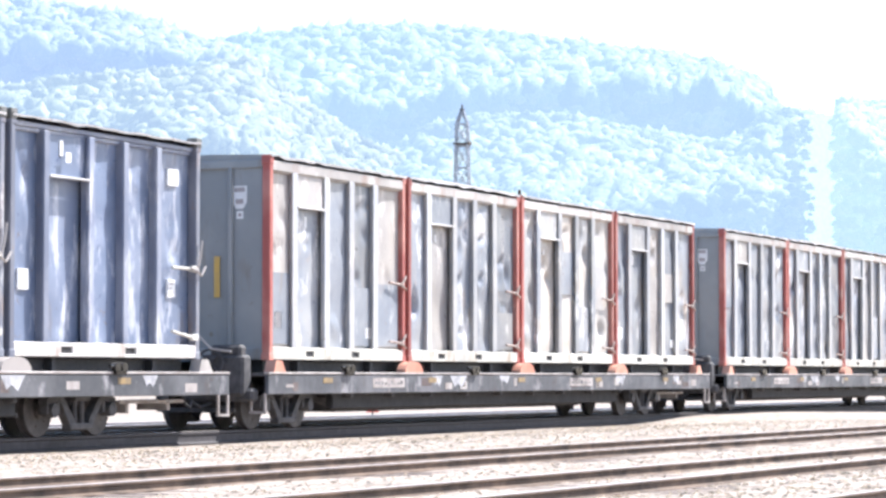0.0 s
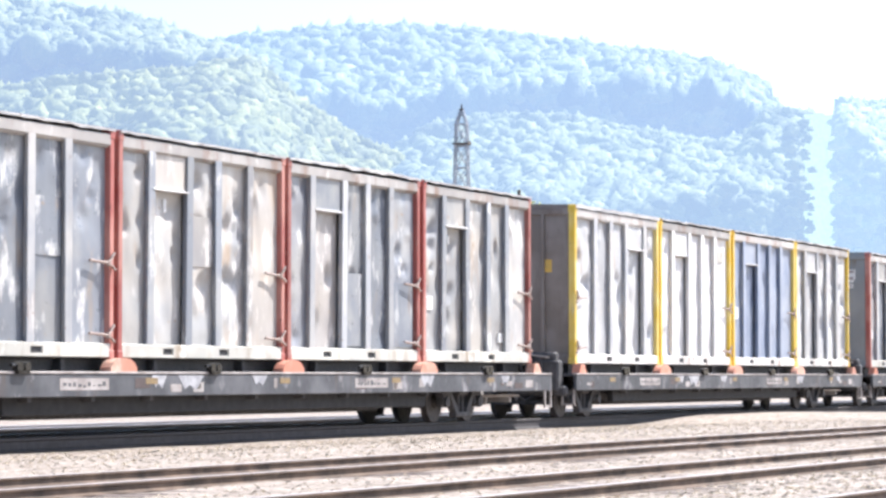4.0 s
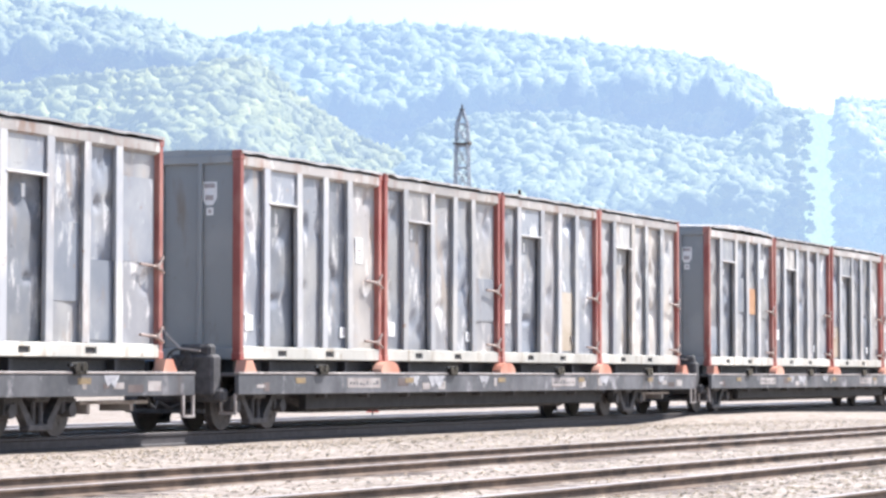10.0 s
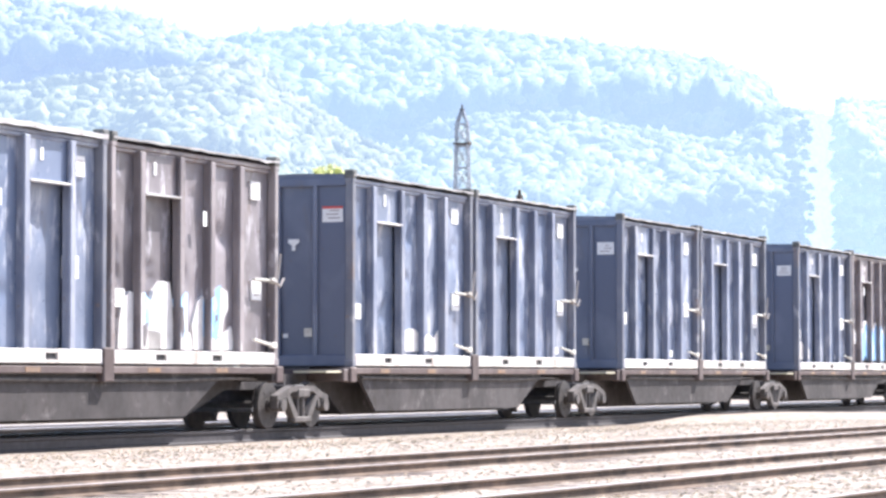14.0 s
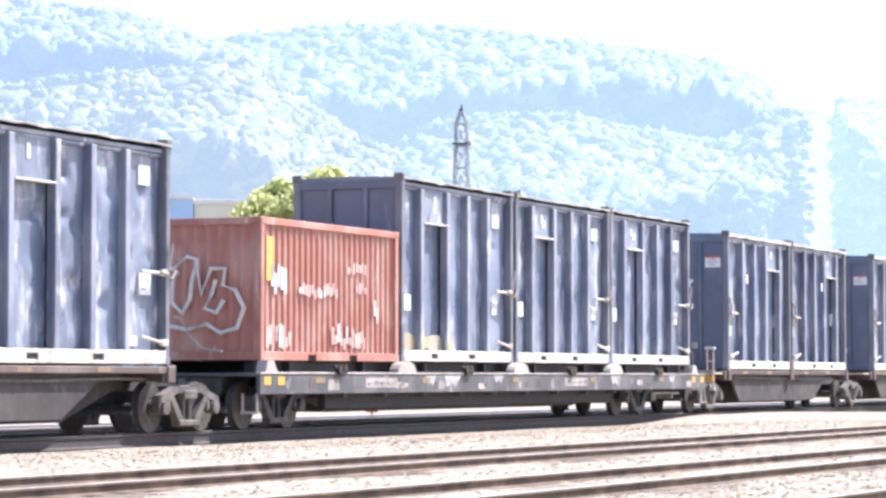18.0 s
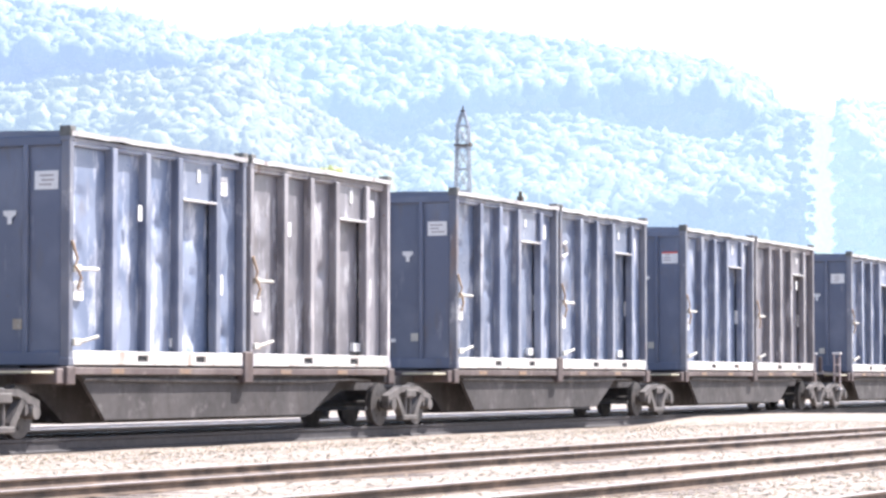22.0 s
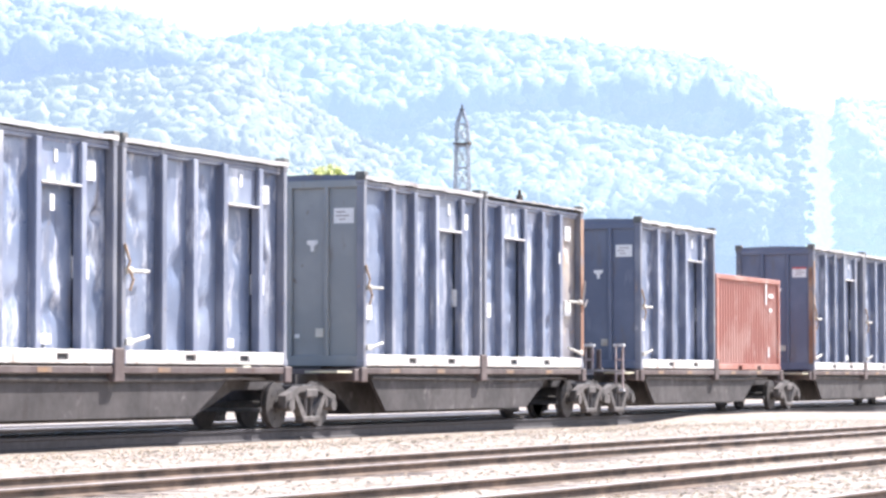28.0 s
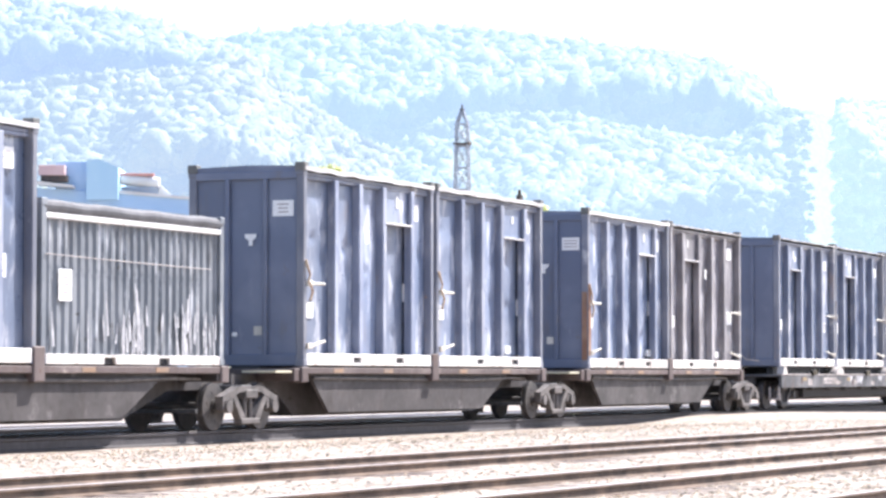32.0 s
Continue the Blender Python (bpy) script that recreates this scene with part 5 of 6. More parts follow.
for outline in ([(0.98, 0.5), (0.94, 1.2), (1.12, 1.24), (1.38, 1.08), (1.36, 0.62), (1.2, 0.7)],
                [(2.16, 0.5), (2.12, 1.12), (2.34, 1.28), (2.62, 1.24), (2.60, 0.6), (2.45, 0.35)],
                [(3.16, 0.5), (3.14, 1.14), (3.42, 1.24), (3.78, 1.40), (3.74, 0.7), (3.6, 0.36)]):
    painted(268.9, outline, M["spray_blue"], 1, "pale blue face of a fat sprayed letter")
for outline in ([(0.92, 0.30), (0.90, 0.66), (1.34, 0.72), (1.30, 0.60), (1.22, 0.30)], [(2.14, 0.62), (2.10, 0.98), (2.22, 1.0), (2.28, 0.62), (2.2, 0.45)], [(3.3, 0.70), (3.32, 0.80), (3.66, 0.90), (3.66, 0.78)]):
    painted(268.9, outline, M["brown"], 2, "unpainted gap within a sprayed letter")
sprayed(315.2, 1.1, 5.7, 0.32, 1.65, M["spray_blue"], 4, rim=M["spray_white"])
sprayed(315.2, 0.3, 0.95, 0.85, 1.3, M["spray_white"], 5)
sprayed(278.1, 2.7, 4.5, 0.32, 0.85, M["spray_white"], 6)
sprayed(309.0, 0.4, 1.4, 0.32, 0.9, M["spray_white"], 16)


def side_stroke(u, points, r=0.035, material="spray_white", label="thin sprayed line"):
    """A line sprayed across a container's recessed sheets; x from its front edge."""
    ob, turned = cargo(u)
    y = -W / 2 + 0.152
    part("graffiti", strip([(x, y, z) if not turned else (L - x, -y, z) for x, z in points], r, 6), M[material], ob, label)


for pts in ([(1.5, 2.3), (1.7, 2.05), (1.95, 2.2), (2.1, 2.0), (1.8, 1.85), (1.65, 1.6)], [(1.75, 1.7), (1.95, 1.85), (2.05, 1.55), (1.8, 1.4), (1.7, 1.2), (1.95, 1.1)],
            [(1.45, 2.5), (1.55, 1.9), (1.5, 1.5), (1.62, 1.15)], [(2.6, 2.0), (2.65, 1.75), (2.8, 1.6), (2.72, 1.35)]):
    side_stroke(389.6, pts, 0.045)
sprayed(389.6, 0.25, 0.85, 1.75, 2.45, M["spray_green"], 8)
for x0, x1, top in ((1.5, 1.95, 1.05), (2.55, 3.0, 1.3), (3.65, 4.25, 0.95), (4.75, 5.4, 0.85)):
    sprayed(389.6, x0, x1, 0.32, top, M["spray_white"], int(x0 * 10))
side_stroke(420.3, [(0.3, 3.1), (0.45, 2.9), (0.7, 2.95), (0.8, 2.7), (0.5, 2.6)], 0.05)
# dried yellow mud along the foot of one container
for x0, x1, top in ((1.55, 2.4, 1.1), (2.65, 3.5, 1.25), (3.75, 4.6, 0.95)):
    sprayed(476.5, x0, x1, 0.32, top, M["mud"], int(x0 * 7), "mud", "dried yellowish mud")
sprayed(346.0, 0.3, 3.0, 0.25, 0.6, M["mud"], 12, "mud", "dried yellowish mud")
# red container: white outline tag on its end, pale strokes and a yellow bar on its side
red_one = CARGO[round(339.8)][0]


def tag_stroke(points, parent):
    part("graffiti", strip([(0.03, y, 0.12 + z * 1.03) for y, z in points], 0.045, 6), M["spray_white"], parent, "white outline graffiti")


tag_stroke([(1.05, 1.5), (0.95, 1.72), (0.75, 1.6), (0.85, 1.35), (1.0, 1.2), (0.85, 0.75), (0.7, 0.55)], red_one)
tag_stroke([(0.9, 1.62), (0.6, 1.5), (0.3, 1.72), (0.1, 1.66), (0.2, 1.3), (0.25, 0.95), (0.4, 0.72), (0.62, 0.9), (0.6, 1.35), (0.5, 1.45)], red_one)
tag_stroke([(0.12, 1.62), (0.02, 1.05), (-0.18, 1.5), (-0.48, 1.5), (-0.42, 1.2), (-0.68, 1.12), (-0.86, 0.8), (-0.72, 0.45), (-0.38, 0.36), (-0.1, 0.52), (0.3, 0.42), (0.7, 0.5)], red_one)
tag_stroke([(-0.28, 1.3), (-0.2, 1.05), (-0.05, 0.8), (-0.3, 0.72), (-0.45, 0.95)], red_one)
patch(339.8, 0.25, 1.45, 0.3, 0.8, M["yellow_bar"], "yellow painted bar", "marking", proud=0.012)
for k, (x, z, w, h) in enumerate(((0.45, 1.15, 0.55, 0.8), (0.25, 0.2, 1.0, 0.6), (1.6, 1.15, 1.6, 0.35), (3.7, 1.65, 0.9, 0.3), (4.1, 1.3, 0.5, 0.3), (3.0, 0.22, 1.5, 0.5), (4.9, 0.75, 0.25, 0.6))):
    rr = random.Random(k)
    for i in range(int(w / 0.13) + 1):
        patch(339.8, x + i * 0.13, z + rr.uniform(0, h * 0.3), rr.uniform(0.06, 0.12), h * rr.uniform(0.3, 0.75), M["spray_pale" if k == 0 or rr.random() < 0.15 else "faded"], "faded sprayed stroke", "graffiti", proud=0.012)
red_two = CARGO[round(523.95 + 6.17)][0]
for x, z, w, h in ((4.65, 1.85, 0.14, 0.6), (4.95, 2.05, 0.5, 0.12), (5.0, 1.65, 0.3, 0.1), (4.9, 0.35, 0.12, 0.3)):
    patch(530.1, x, z, w, h, M["spray_white"], "peeling white lettering", "marking", proud=0.012)
patch(561.0, 0.55, 1.0, 0.4, 0.5, M["label"], proud=0.012)
part("lashing_bar", strip([(0.1, -W / 2 - 0.02, 1.72), (3.0, -W / 2 - 0.02, 1.68), (5.5, -W / 2 - 0.02, 1.66)], 0.011), M["saddle_grey"], CARGO[round(554.85 + 6.17)][0], "horizontal lashing bar")
rr = random.Random(77)
for i in range(58):
    x = rr.choice((rr.uniform(0.3, 5.8), rr.uniform(2.0, 3.4), rr.uniform(4.4, 5.8)))
    z, h, w, lean = 0.165 + max(0.0, rr.uniform(-0.3, 0.5)), rr.uniform(0.12, 0.75), rr.uniform(0.012, 0.045), rr.uniform(-0.18, 0.12)
    y = -W / 2 + 0.016 + 0.0002 * i
    sc = prism(bmesh.new(), [(x - w, z), (x + w, z), (x + w * 0.7 + lean * h * 0.5, z + h * 0.55), (x + 0.3 * w + lean * h, z + h), (x - 0.3 * w + lean * h, z + h), (x - w * 0.9 + lean * h * 0.5, z + h * 0.55)], y, y + 0.004)
    part("scuff", sc, M["scuff"], CARGO[round(554.85 + 6.17)][0], "whitish scuff")
for u, w, h, x in ((513.8, 0.2, 3.2, 5.85), (539.6, 0.13, 3.0, 0.02), (585.3, 0.16, 1.7, 0.02)):
    patch(u, x, 0.3, w, h, M["rust"], "flaking rusty corner", "rust_patch", proud=0.045)


for u, h in ((539.6, 2.9), (585.3, 1.6)):
    patch(u, 0.03, 0.2, 0.13, h, M["rust"], "flaking rusty corner", "rust_patch", True, 0.06)
# rust-washed last panel of one container
for ob in cargo(513.8)[0].children:
    if ob.name.startswith("side_panel") and min(v.co.x for v in ob.data.vertices) > 4.5:
        ob.data = ob.data.copy()
        ob.data.materials[0] = M["rust_wash"]
# the grey repainted end of one container, and orange reflectors at the ends of one flat car
for ob in cargo(507.6)[0].children:
    if ob.name.startswith(("end_panel", "end_wall", "end_rib", "end_beam")):
        ob.data = ob.data.copy()
        ob.data.materials[0] = M["grey_end"]
first_unit = [r[0] for r in RIDERS if abs(r[1] - 367.75) < 0.01 and r[2] == 0.0][0]
part("reflector_box", boxes((-1.36, -1.30, -1.2, -0.98, 0.80, 0.98), bevel=0.012), M["reflector"], first_unit, "amber reflector box")
low_car = [r[0] for r in RIDERS if abs(r[1] - 339.8) < 0.01 and r[2] == 0.0][0]
for x in (-0.2, 0.35, 24.2, 24.9):
    part("reflector", boxes((x, x + 0.26, -1.393, -1.384, 0.80, 0.95)), M["reflector"], low_car, "orange reflector")


# ---- far backdrop: wooded hills ----
def bearing(px):
    return radians(AZIM) - math.atan((px - 784.0) / LENS_PX)


def spot(px, rise, dist):
    """A point of the distance: by its bearing, its rise over the eye's level per 4876, and its distance."""
    a = bearing(px)
    d = dist / math.cos(a - radians(AZIM))
    return Vector((EYE.x + d * math.cos(a), EYE.y + d * math.sin(a), EYE.z + dist * rise / LENS_PX))


def crown_shapes(n, seed):
    shapes = []
    for k in range(n):
        bm = bmesh.new()
        bmesh.ops.create_icosphere(bm, subdivisions=2, radius=1.0)
        for v in bm.verts:
            p = v.co.copy()
            f = 0.85 + 0.40 * noise.noise(p * 1.3 + Vector((seed + k * 9, 0, 0))) + 0.42 * noise.noise(p * 3.2 + Vector((0, seed + k * 5, 0)))
            v.co = Vector((p.x * f, p.y * f, p.z * f * (1.05 if p.z > 0 else 0.6)))
        bm.verts.ensure_lookup_table()
        shapes.append((np.array([v.co[:] for v in bm.verts]), np.array([[q.index for q in f.verts] for f in bm.faces])))
        bm.free()
    return shapes


CROWNS = crown_shapes(7, 3)


def wooded_slope(name, label, ridge, wall, dist0, dist1, low, material, px0, px1, size, count, seed, skip=(1e6, 1e6), lean=0.0):
    """A hillside that climbs from dist0 to dist1: a sheet of soil, and a wood of many crowns on it. ridge gives the skyline's rise."""
    rng = np.random.default_rng(seed)
    rx, ry = np.array([p[0] for p in ridge], float), np.array([p[1] for p in ridge], float)

    wx, wy = np.array([p[0] for p in wall], float), np.array([p[1] for p in wall], float)

    def profile(px, s):
        """Rise and distance along the slope: a steep lower face up to the wall's edge, then a gentler top."""
        top = np.interp(px, rx, ry)
        edge = min(np.interp(px, wx, wy) + 16 * noise.noise((px * 0.011, seed, 1)), top - 8)
        if s < 0.5:
            return low + (edge - low) * s * 2, dist0 + (25 - 2 * lean) * s + lean
        q = (s - 0.5) * 2
        return edge + (top - edge) * q, dist0 + 12 + (dist1 - dist0) * q ** 1.15

    nx, ns = 90, 14
    verts, faces = [], []
    for j in range(ns + 1):
        for i in range(nx + 1):
            px, s = px0 + (px1 - px0) * i / nx, j / ns
            h, dist = profile(px, s)
            verts.append(tuple(spot(px, h - 22 * s - 6, dist + 6)))
    for j in range(ns):
        for i in range(nx):
            a = j * (nx + 1) + i
            faces.append((a, a + 1, a + nx + 2, a + nx + 1))
    me = bpy.data.meshes.new("hill_slope")
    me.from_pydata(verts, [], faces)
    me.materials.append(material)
    me.shade_smooth()
    tagged(new("backdrop", me), "distant hillside under the woods", "hill", kind="structure")
    vs, fs, base = [], [], 0
    for k in range(count):
        px = px0 + (px1 - px0) * rng.random()
        s = rng.random() ** 0.9 if k % 5 else 1.0
        h, dist = profile(px, s)
        if h < low + 4 or skip[0] < px + 30 * noise.noise((h * 0.02, 7, 2)) + 26 * (rng.random() - 0.5) < skip[1]:
            continue
        roll = 10 * noise.noise((px * 0.012, s * 5, seed)) if s < 0.97 else 0
        r = size * (0.6 + 0.75 * rng.random()) * (0.85 if s > 0.97 else 1.0)
        c = spot(px, h - 10 * dist0 / 900 + roll, dist)
        v, f = CROWNS[int(rng.integers(len(CROWNS)))]
        a = rng.random() * 6.28
        ca, sa = math.cos(a), math.sin(a)
        q = np.stack([v[:, 0] * ca - v[:, 1] * sa, v[:, 0] * sa + v[:, 1] * ca, v[:, 2] * (0.75 + 0.35 * rng.random() + (0.5 if s < 0.5 and lean else 0.0))], -1) * r
        vs.append(q + np.array(c[:]))
        fs.append(f + base)
        base += len(v)
    me = bpy.data.meshes.new(name)
    me.from_pydata(np.concatenate(vs).tolist(), [], np.concatenate(fs).tolist())
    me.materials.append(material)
    me.shade_smooth()
    tagged(new(name, me), label, "wood", kind="stuff")


wooded_slope("far_woods", "wooded ridge on the skyline with haze as a glow", [(300, 560), (380, 596), (450, 604), (620, 622), (780, 619), (1000, 593), (1150, 577), (1250, 560), (1300, 545), (1352, 522), (1366, 490), (1370, 430), (1450, 330)],
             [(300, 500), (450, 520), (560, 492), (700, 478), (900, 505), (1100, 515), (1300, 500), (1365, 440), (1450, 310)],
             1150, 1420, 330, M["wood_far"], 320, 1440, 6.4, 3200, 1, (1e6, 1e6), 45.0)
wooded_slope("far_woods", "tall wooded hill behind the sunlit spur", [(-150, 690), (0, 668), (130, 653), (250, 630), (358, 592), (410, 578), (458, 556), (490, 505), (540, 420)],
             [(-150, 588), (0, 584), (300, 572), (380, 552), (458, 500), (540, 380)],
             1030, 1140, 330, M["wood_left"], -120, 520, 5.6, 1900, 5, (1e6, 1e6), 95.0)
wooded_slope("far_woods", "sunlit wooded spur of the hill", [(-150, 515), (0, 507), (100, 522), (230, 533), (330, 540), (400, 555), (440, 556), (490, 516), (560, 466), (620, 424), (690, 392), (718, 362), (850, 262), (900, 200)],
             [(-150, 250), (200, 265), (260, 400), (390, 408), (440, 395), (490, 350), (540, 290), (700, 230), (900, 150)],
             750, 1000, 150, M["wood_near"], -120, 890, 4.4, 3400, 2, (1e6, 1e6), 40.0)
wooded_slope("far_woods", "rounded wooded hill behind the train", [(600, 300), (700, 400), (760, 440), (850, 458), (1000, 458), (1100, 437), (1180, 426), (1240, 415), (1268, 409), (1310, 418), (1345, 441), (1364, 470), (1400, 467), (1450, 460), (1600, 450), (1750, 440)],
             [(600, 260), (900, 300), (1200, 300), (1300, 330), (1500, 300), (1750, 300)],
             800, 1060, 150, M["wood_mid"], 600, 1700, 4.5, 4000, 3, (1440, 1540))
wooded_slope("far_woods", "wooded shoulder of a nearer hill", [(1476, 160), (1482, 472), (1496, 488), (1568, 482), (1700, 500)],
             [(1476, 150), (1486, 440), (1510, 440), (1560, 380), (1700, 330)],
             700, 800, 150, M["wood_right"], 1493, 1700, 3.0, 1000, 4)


def make_clearing():
    """A pale grassy strip cleared through the wood, straight up the slope."""
    verts, faces = [], []
    for j in range(25):
        rise = 180 + 286 * j / 24
        for i in range(5):
            px = 1426 + (8 * noise.noise((rise * 0.03, 1, 1)) + 9 * noise.noise((rise * 0.11, 4, 1))) * (1 - i / 4) + i * 20
            verts.append(tuple(spot(px, rise + 3 * noise.noise((px * 0.1, rise * 0.1, 5)), 799 + 16 * j / 24)))
    for j in range(24):
        for i in range(4):
            a = j * 5 + i
            faces.append((a, a + 1, a + 6, a + 5))
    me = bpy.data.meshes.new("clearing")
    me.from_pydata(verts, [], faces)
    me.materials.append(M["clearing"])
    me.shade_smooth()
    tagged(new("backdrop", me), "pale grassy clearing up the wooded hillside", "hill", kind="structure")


make_clearing()


def clearing_bushes():
    """Bushes that edge the cleared strip, with a few scattered over it."""
    rng = np.random.default_rng(12)
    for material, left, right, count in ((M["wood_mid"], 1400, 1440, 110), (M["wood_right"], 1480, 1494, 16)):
        vs, fs, base = [], [], 0
        for _ in range(count):
            rise = rng.uniform(195, 452)
            px = left + (right - left) * rng.random() ** 1.6
            v, f = CROWNS[int(rng.integers(len(CROWNS)))]
            vs.append(v * np.array((1.0, 1.0, 0.9)) * rng.uniform(1.1, 2.6) * (1.2 if px < left + 12 else 0.7) + np.array(spot(px, rise, 797 + 17 * (rise - 180) / 286)[:]))
            fs.append(f + base)
            base += len(v)
        me = bpy.data.meshes.new("bushes")
        me.from_pydata(np.concatenate(vs).tolist(), [], np.concatenate(fs).tolist())
        me.materials.append(material)
        me.shade_smooth()
        tagged(new("far_bushes", me), "low bushes on the cleared strip of the hillside", "bushes", kind="stuff")


clearing_bushes()


# ---- middle distance ----
def lattice_mast():
    t = thing("lattice_mast", "slender grey steel lattice mast with a pointed top", "mast")
    top, shoulder = 25.2, 23.9

    def half(z):
        return 0.50 + (shoulder - z) * 0.022 if z <= shoulder else 0.50 - 0.37 * (z - shoulder) / (top - shoulder)

    for sx in (-1, 1):
        for sy in (-1, 1):
            pts = [(sx * half(z), sy * half(z), z) for z in (-0.3, shoulder, top)]
            part("leg", strip(pts, 0.075, 8), M["galv"], t)
    zs = [shoulder - 1.98 * k for k in range(12, -1, -1)] + [top]
    bm = bmesh.new()
    for a, b in zip(zs, zs[1:]):
        p, q = half(a), half(b)
        for s in (-1, 1):
            for f, g in (((-p, s * p, a), (q, s * q, b)), ((p, s * p, a), (-q, s * q, b)), ((s * p, -p, a), (s * q, q, b)), ((s * p, p, a), (s * q, -q, b))):
                rod(bm, f, g, 0.05, 6)
            rod(bm, (-q, s * q, b), (q, s * q, b), 0.055, 6)
            rod(bm, (s * q, -q, b), (s * q, q, b), 0.055, 6)
    tagged(part("bracing", bm, M["galv"], t, "crossed steel bracing"), kind="stuff")
    part("platform", boxes((-0.72, 0.72, -0.72, 0.72, 22.05, 22.17), (-0.74, 0.74, -0.76, -0.7, 22.05, 22.35), bevel=0.01), M["timber"], t, "small dark service platform")
    part("antenna_arm", strip([(-0.6, -0.3, 22.9), (-1.3, -0.4, 23.0), (-1.75, -0.4, 22.75)], 0.06), M["galv"], t, "short side arm")
    part("top_cap", boxes((-0.2, 0.2, -0.2, 0.2, top - 0.05, top + 0.12), (-0.07, 0.07, -0.07, 0.07, top + 0.1, top + 0.5), bevel=0.02), M["timber"], t)
    return t


mast = lattice_mast()
m_at = spot(818, 0, 250)
mast.matrix_basis = pose(m_at.x, m_at.y, 0, 0, 0, 12)

pole = thing("wooden_pole", "dark wooden pole with an insulator cap behind the train", "pole")
part("shaft", rod(bmesh.new(), (0, 0, -0.25), (0, 0, 9.4), 0.11, 12), M["timber"], pole)
part("cap", boxes((-0.14, 0.14, -0.13, 0.13, 9.35, 9.6), (-0.07, 0.07, -0.07, 0.07, 9.55, 9.85), bevel=0.03), M["timber"], pole)
p_at = spot(920, 0, 131)
pole.matrix_basis = pose(p_at.x, p_at.y, 0)


def leafy_tree(label, px, top, dist, spread, seed):
    """A broadleaf tree: a tapered trunk, limbs, and a crown of many small leaf clumps with gaps."""
    rng = np.random.default_rng(seed)
    t = thing("tree", label, "tree", "trees behind the train")
    at = spot(px, 0, dist)
    h = EYE.z + dist * top / LENS_PX
    t.matrix_basis = pose(at.x, at.y, -0.2)
    bm = bmesh.new()
    bmesh.ops.create_cone(bm, cap_ends=True, segments=10, radius1=0.28, radius2=0.10, depth=h * 0.7, matrix=Matrix.Translation((0, 0, h * 0.35)))
    part("trunk", bm, M["bark"], t)
    centres = []
    for k in range(11):
        a = k * 2.4
        z = h * (0.40 + 0.05 * k)
        r = spread * (0.9 - 0.05 * k) * (0.6 + 0.4 * rng.random())
        tip = (r * math.cos(a), r * math.sin(a), z + 0.9)
        part("limb", rod(bmesh.new(), (0, 0, z - 0.6), tip, 0.06, 6), M["bark"], t)
        centres.append(np.array(tip))
    centres.append(np.array((0, 0, h * 0.92)))
    vs, fs, n = [], [], 0
    tri = np.array([(0, 1, 2), (0, 2, 3)])
    for c in centres:
        for _ in range(520):
            d = rng.normal(size=3)
            d /= np.linalg.norm(d)
            p = c + d * np.array((1, 1, 0.75)) * spread * 0.62 * rng.random() ** 0.35
            u = rng.normal(size=3)
            u /= np.linalg.norm(u)
            w = np.cross(u, d)
            s = 0.13 + 0.13 * rng.random()
            vs.append(np.array((p - u * s, p + w * s * 0.7, p + u * s, p - w * s * 0.7)))
            fs.append(tri + n)
            n += 4
    me = bpy.data.meshes.new("crown")
    me.from_pydata(np.concatenate(vs).tolist(), [], np.concatenate(fs).tolist())
    me.materials.append(M["leaf"])
    part("crown", me, None, t, "loose crown of yellow-green leaves")


leafy_tree("tall yellow-green broadleaf tree behind the tracks", 562, 368, 150, 1.7, 1)
leafy_tree("yellow-green broadleaf tree behind the tracks", 482, 346, 152, 1.5, 2)
leafy_tree("yellow-green broadleaf tree behind the tracks", 612, 338, 148, 1.5, 6)
leafy_tree("low yellow-green broadleaf tree behind the tracks", 452, 312, 150, 1.6, 7)
leafy_tree("low yellow-green broadleaf tree behind the tracks", 520, 325, 146, 1.7, 8)
leafy_tree("low yellow-green broadleaf tree behind the tracks", 588, 312, 146, 1.6, 9)
leafy_tree("bright yellow-green broadleaf tree behind the tracks", 835, 306, 150, 2.0, 3)
leafy_tree("bright yellow-green broadleaf tree behind the tracks", 915, 292, 155, 2.0, 4)
leafy_tree("low yellow-green broadleaf tree behind the tracks", 975, 258, 150, 1.8, 5)


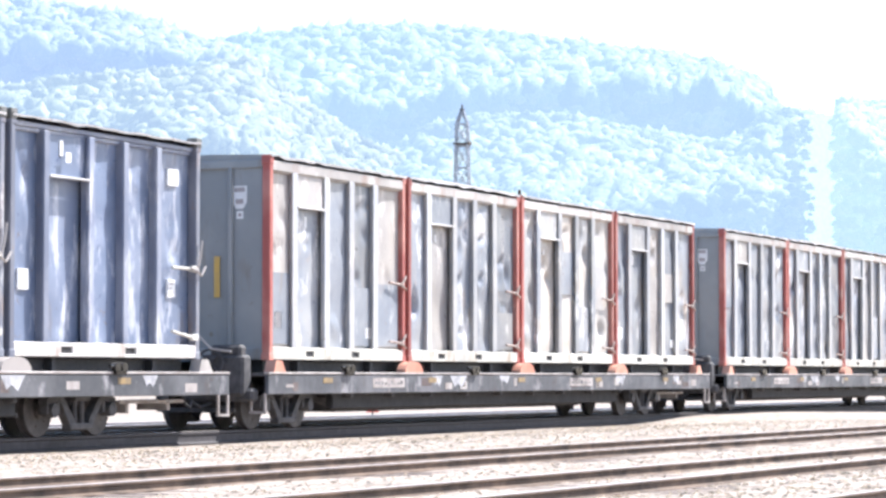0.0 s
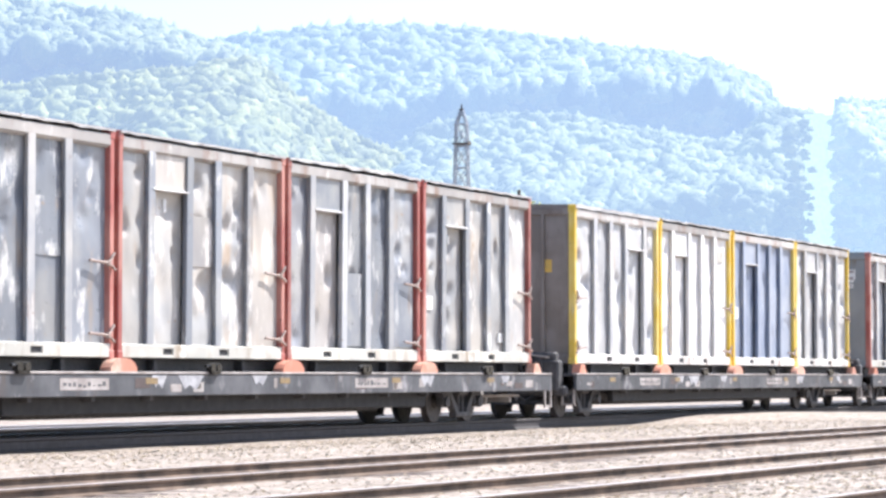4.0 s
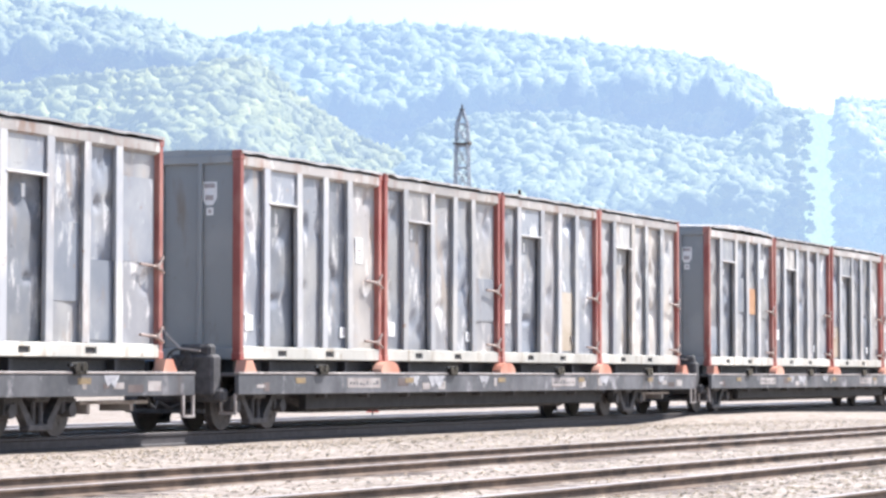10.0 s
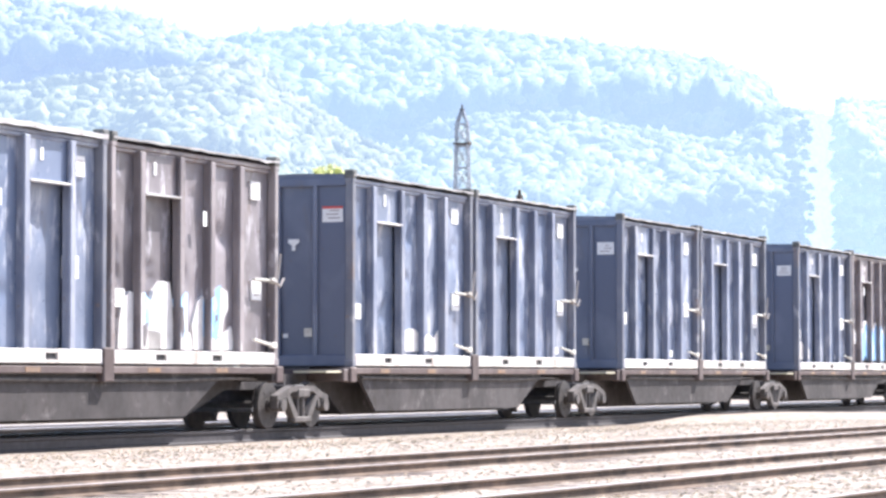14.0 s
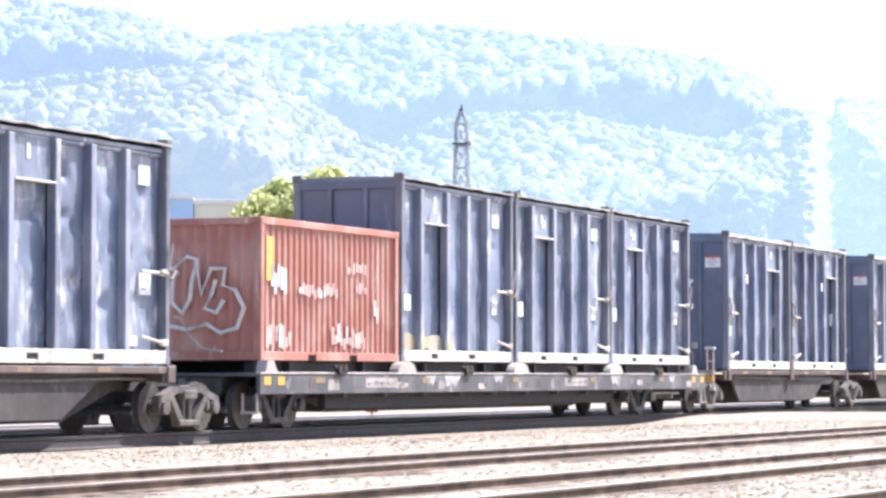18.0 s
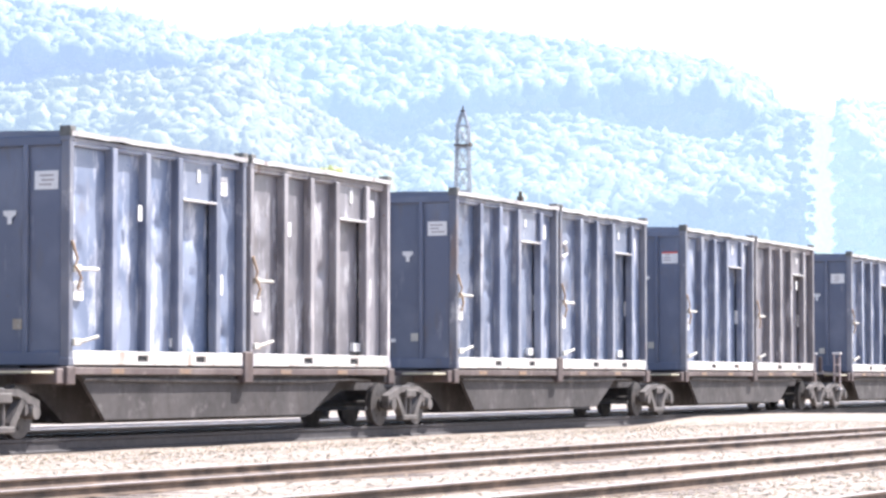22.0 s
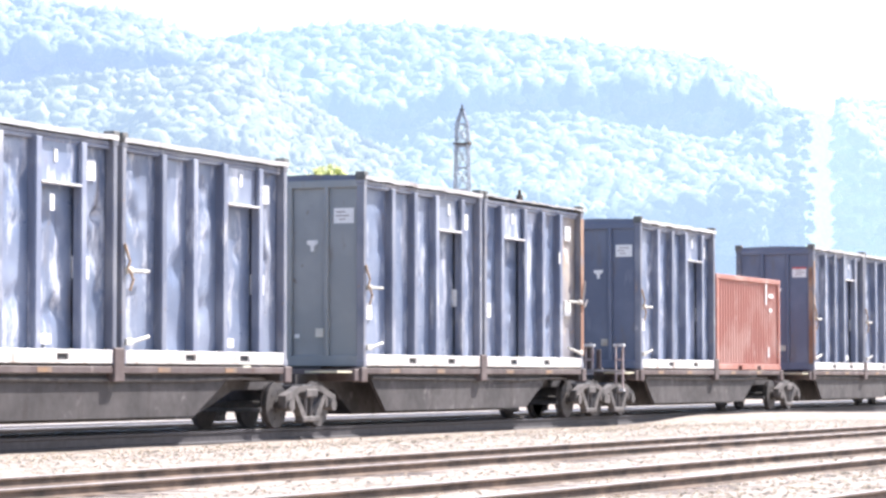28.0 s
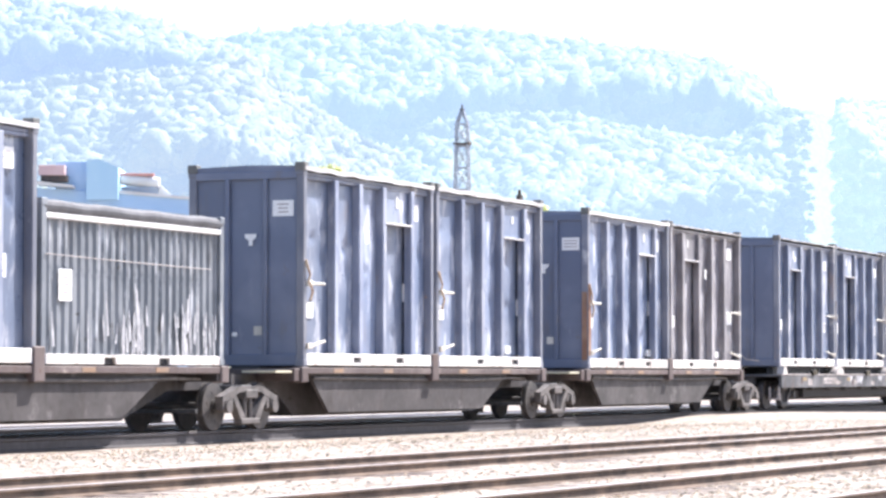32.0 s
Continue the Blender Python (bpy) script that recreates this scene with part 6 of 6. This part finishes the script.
def industrial_hall():
    """A works hall in pale blue cladding with a stair tower, a roof tank and a cream annex, behind the tracks."""
    t = thing("works_hall", "pale blue works hall with stair tower and cream annex", "building")
    at = spot(190, 0, 200)
    t.matrix_basis = pose(at.x, at.y, -0.22, 0, 0, AZIM - 90)
    part("wall", prism(bmesh.new(), [(-9.5, 0), (6.25, 0), (6.25, 14.0), (0.4, 14.5), (-9.5, 15.2)], 0, 12), M["hut_blue"], t, "pale blue cladding")
    part("parapet", prism(bmesh.new(), [(0.4, 14.5), (6.3, 14.0), (6.3, 14.22), (0.4, 14.75)], -0.12, 0.25), M["hut_white"], t, "white roof edge")
    # the tower's shaded and sunlit faces are two blocks of different colour
    part("stair_tower", boxes((-3.85, -1.52, 0.2, 5.5, 14.0, 16.85), bevel=0.03), M["hut_blue"], t, "blue-clad tower block, darker as the shaded face")
    part("roof_house", boxes((-4.95, -3.05, -0.9, 1.2, 15.75, 16.5), bevel=0.03), M["roof_pink"], t, "faded red roof house")
    part("roof_house_base", boxes((-4.8, -2.9, -0.8, 1.0, 15.3, 15.78), bevel=0.02), M["timber"], t)
    part("canopy", prism(bmesh.new(), [(-5.0, 15.05), (-2.4, 14.85), (-2.4, 15.02), (-5.0, 15.32)], -1.3, 0.3), M["hut_white"], t, "white sloping canopy")
    part("stair_tower", prism(bmesh.new(), [(-1.5, 14.0), (0.8, 14.0), (0.8, 16.35), (-0.6, 16.95), (-1.5, 16.9)], -0.6, 4.0), M["hut_lit"], t, "stair tower in paler cyan as the sunlit face")
    bm = rod(bmesh.new(), (0.85, 0.8, 15.55), (3.65, 0.8, 15.3), 0.40, 16)
    part("roof_tank", bm, M["hut_white"], t, "white horizontal roof tank")
    part("tank_cover", boxes((0.8, 3.3, 0.5, 1.1, 15.78, 16.0), bevel=0.04), M["roof_red"], t, "faded red cover")
    part("tank_cradle", boxes((0.9, 3.6, 0.45, 1.15, 14.5, 15.0), bevel=0.03), M["galv"], t)
    part("roof_duct", prism(bmesh.new(), [(3.6, 14.2), (4.6, 14.1), (4.5, 14.45), (3.7, 15.2)], 0.5, 1.4), M["hut_white"], t)
    part("annex_wall", boxes((6.3, 9.9, 0.2, 9, 0, 13.7), bevel=0.03), M["cream"], t, "cream rendered annex")
    part("annex_roof", boxes((6.2, 10.0, 0.05, 9.2, 13.7, 14.05), bevel=0.03), M["hut_white"], t)
    for i in range(6):
        w = part("window", boxes((-8.6 + i * 2.4, -7.0 + i * 2.4, -0.06, 0.02, 8.2, 10.4), bevel=0.02), M["hut_white"], t)
        part("pane", boxes((-8.45 + i * 2.4, -7.15 + i * 2.4, -0.075, -0.055, 8.35, 10.25)), M["glass"], w)


industrial_hall()

shed = thing("white_shed", "small white-rendered shed behind the tracks", "building")
s_at = spot(1262, 0, 150)
shed.matrix_basis = pose(s_at.x, s_at.y, -0.22, 0, 0, AZIM - 90)
part("wall", boxes((-1.6, 1.6, 0, 3, 0, 6.3), bevel=0.04), M["hut_white"], shed)
part("roof", boxes((-1.8, 1.8, -0.2, 3.2, 6.3, 6.55), bevel=0.03), M["roof_red"], shed)

marker = thing("switch_marker", "small red reflector post beside the back track", "marker")
part("stem", rod(bmesh.new(), (0, 0, -0.25), (0, 0, 0.1), 0.025), M["black"], marker)
part("target", boxes((-0.16, 0.16, -0.02, 0.02, 0.02, 0.17), bevel=0.01), M["marker_red"], marker)
marker.matrix_basis = pose(66.5, 6.9, -0.02, 0, 0, -60)

make_stones("loose_gravel", 8500, 24, 66, lambda x: -9.6 - 0.035 * (x - 30), lambda x: -1.1 + 0 * x, 0.026, M["stone"], "loose pale ballast stones")
make_stones("loose_gravel", 5200, 19, 52, lambda x: -17.6 - 0.035 * (x - 30), lambda x: -11.7 - 0.035 * (x - 30), 0.024, M["stone"], "loose pale stones between the yard tracks")

make_stones("loose_gravel", 3000, 17, 42, lambda x: -19.2 - 0.04 * (x - 30), lambda x: -15.8 - 0.03 * (x - 30), 0.026, M["stone"], "loose pale stones beside the nearest yard track")


def motions():
    """The train rolls by towards the near end of the view."""
    times = [0, 4, 8, 12, 16, 20, 24, 28, 32]
    for ob, u, z, turn in RIDERS:
        walk(ob, [(t, pose(u - run_at(t), 0, z, 0, 0, turn)) for t in times])
    # the wheels turn while they roll through the view, a row for each thirtieth of a second
    start = {ob: u for ob, u, z, turn in RIDERS}
    for car, w in SPIN:
        at, u = w.location.copy(), start[car] + w.parent.location.x + w.location.x
        rows = [(0, 0.0)]
        for k in range(1, 960):
            t = k / 30
            if 31 < u - run_at(t) < 88:
                rows.append((t, math.degrees((run_at(t) - u) / 0.42)))
        if len(rows) > 1:
            rows[0] = (0, rows[1][1] - 5) if rows[1][0] > 0.03 else (0, rows[1][1] - 70)
        rows.append((32, rows[-1][1] + 5))
        walk(w, [(t, pose(at.x, at.y, at.z, 0, -a, 0)) for t, a in rows])


motions()
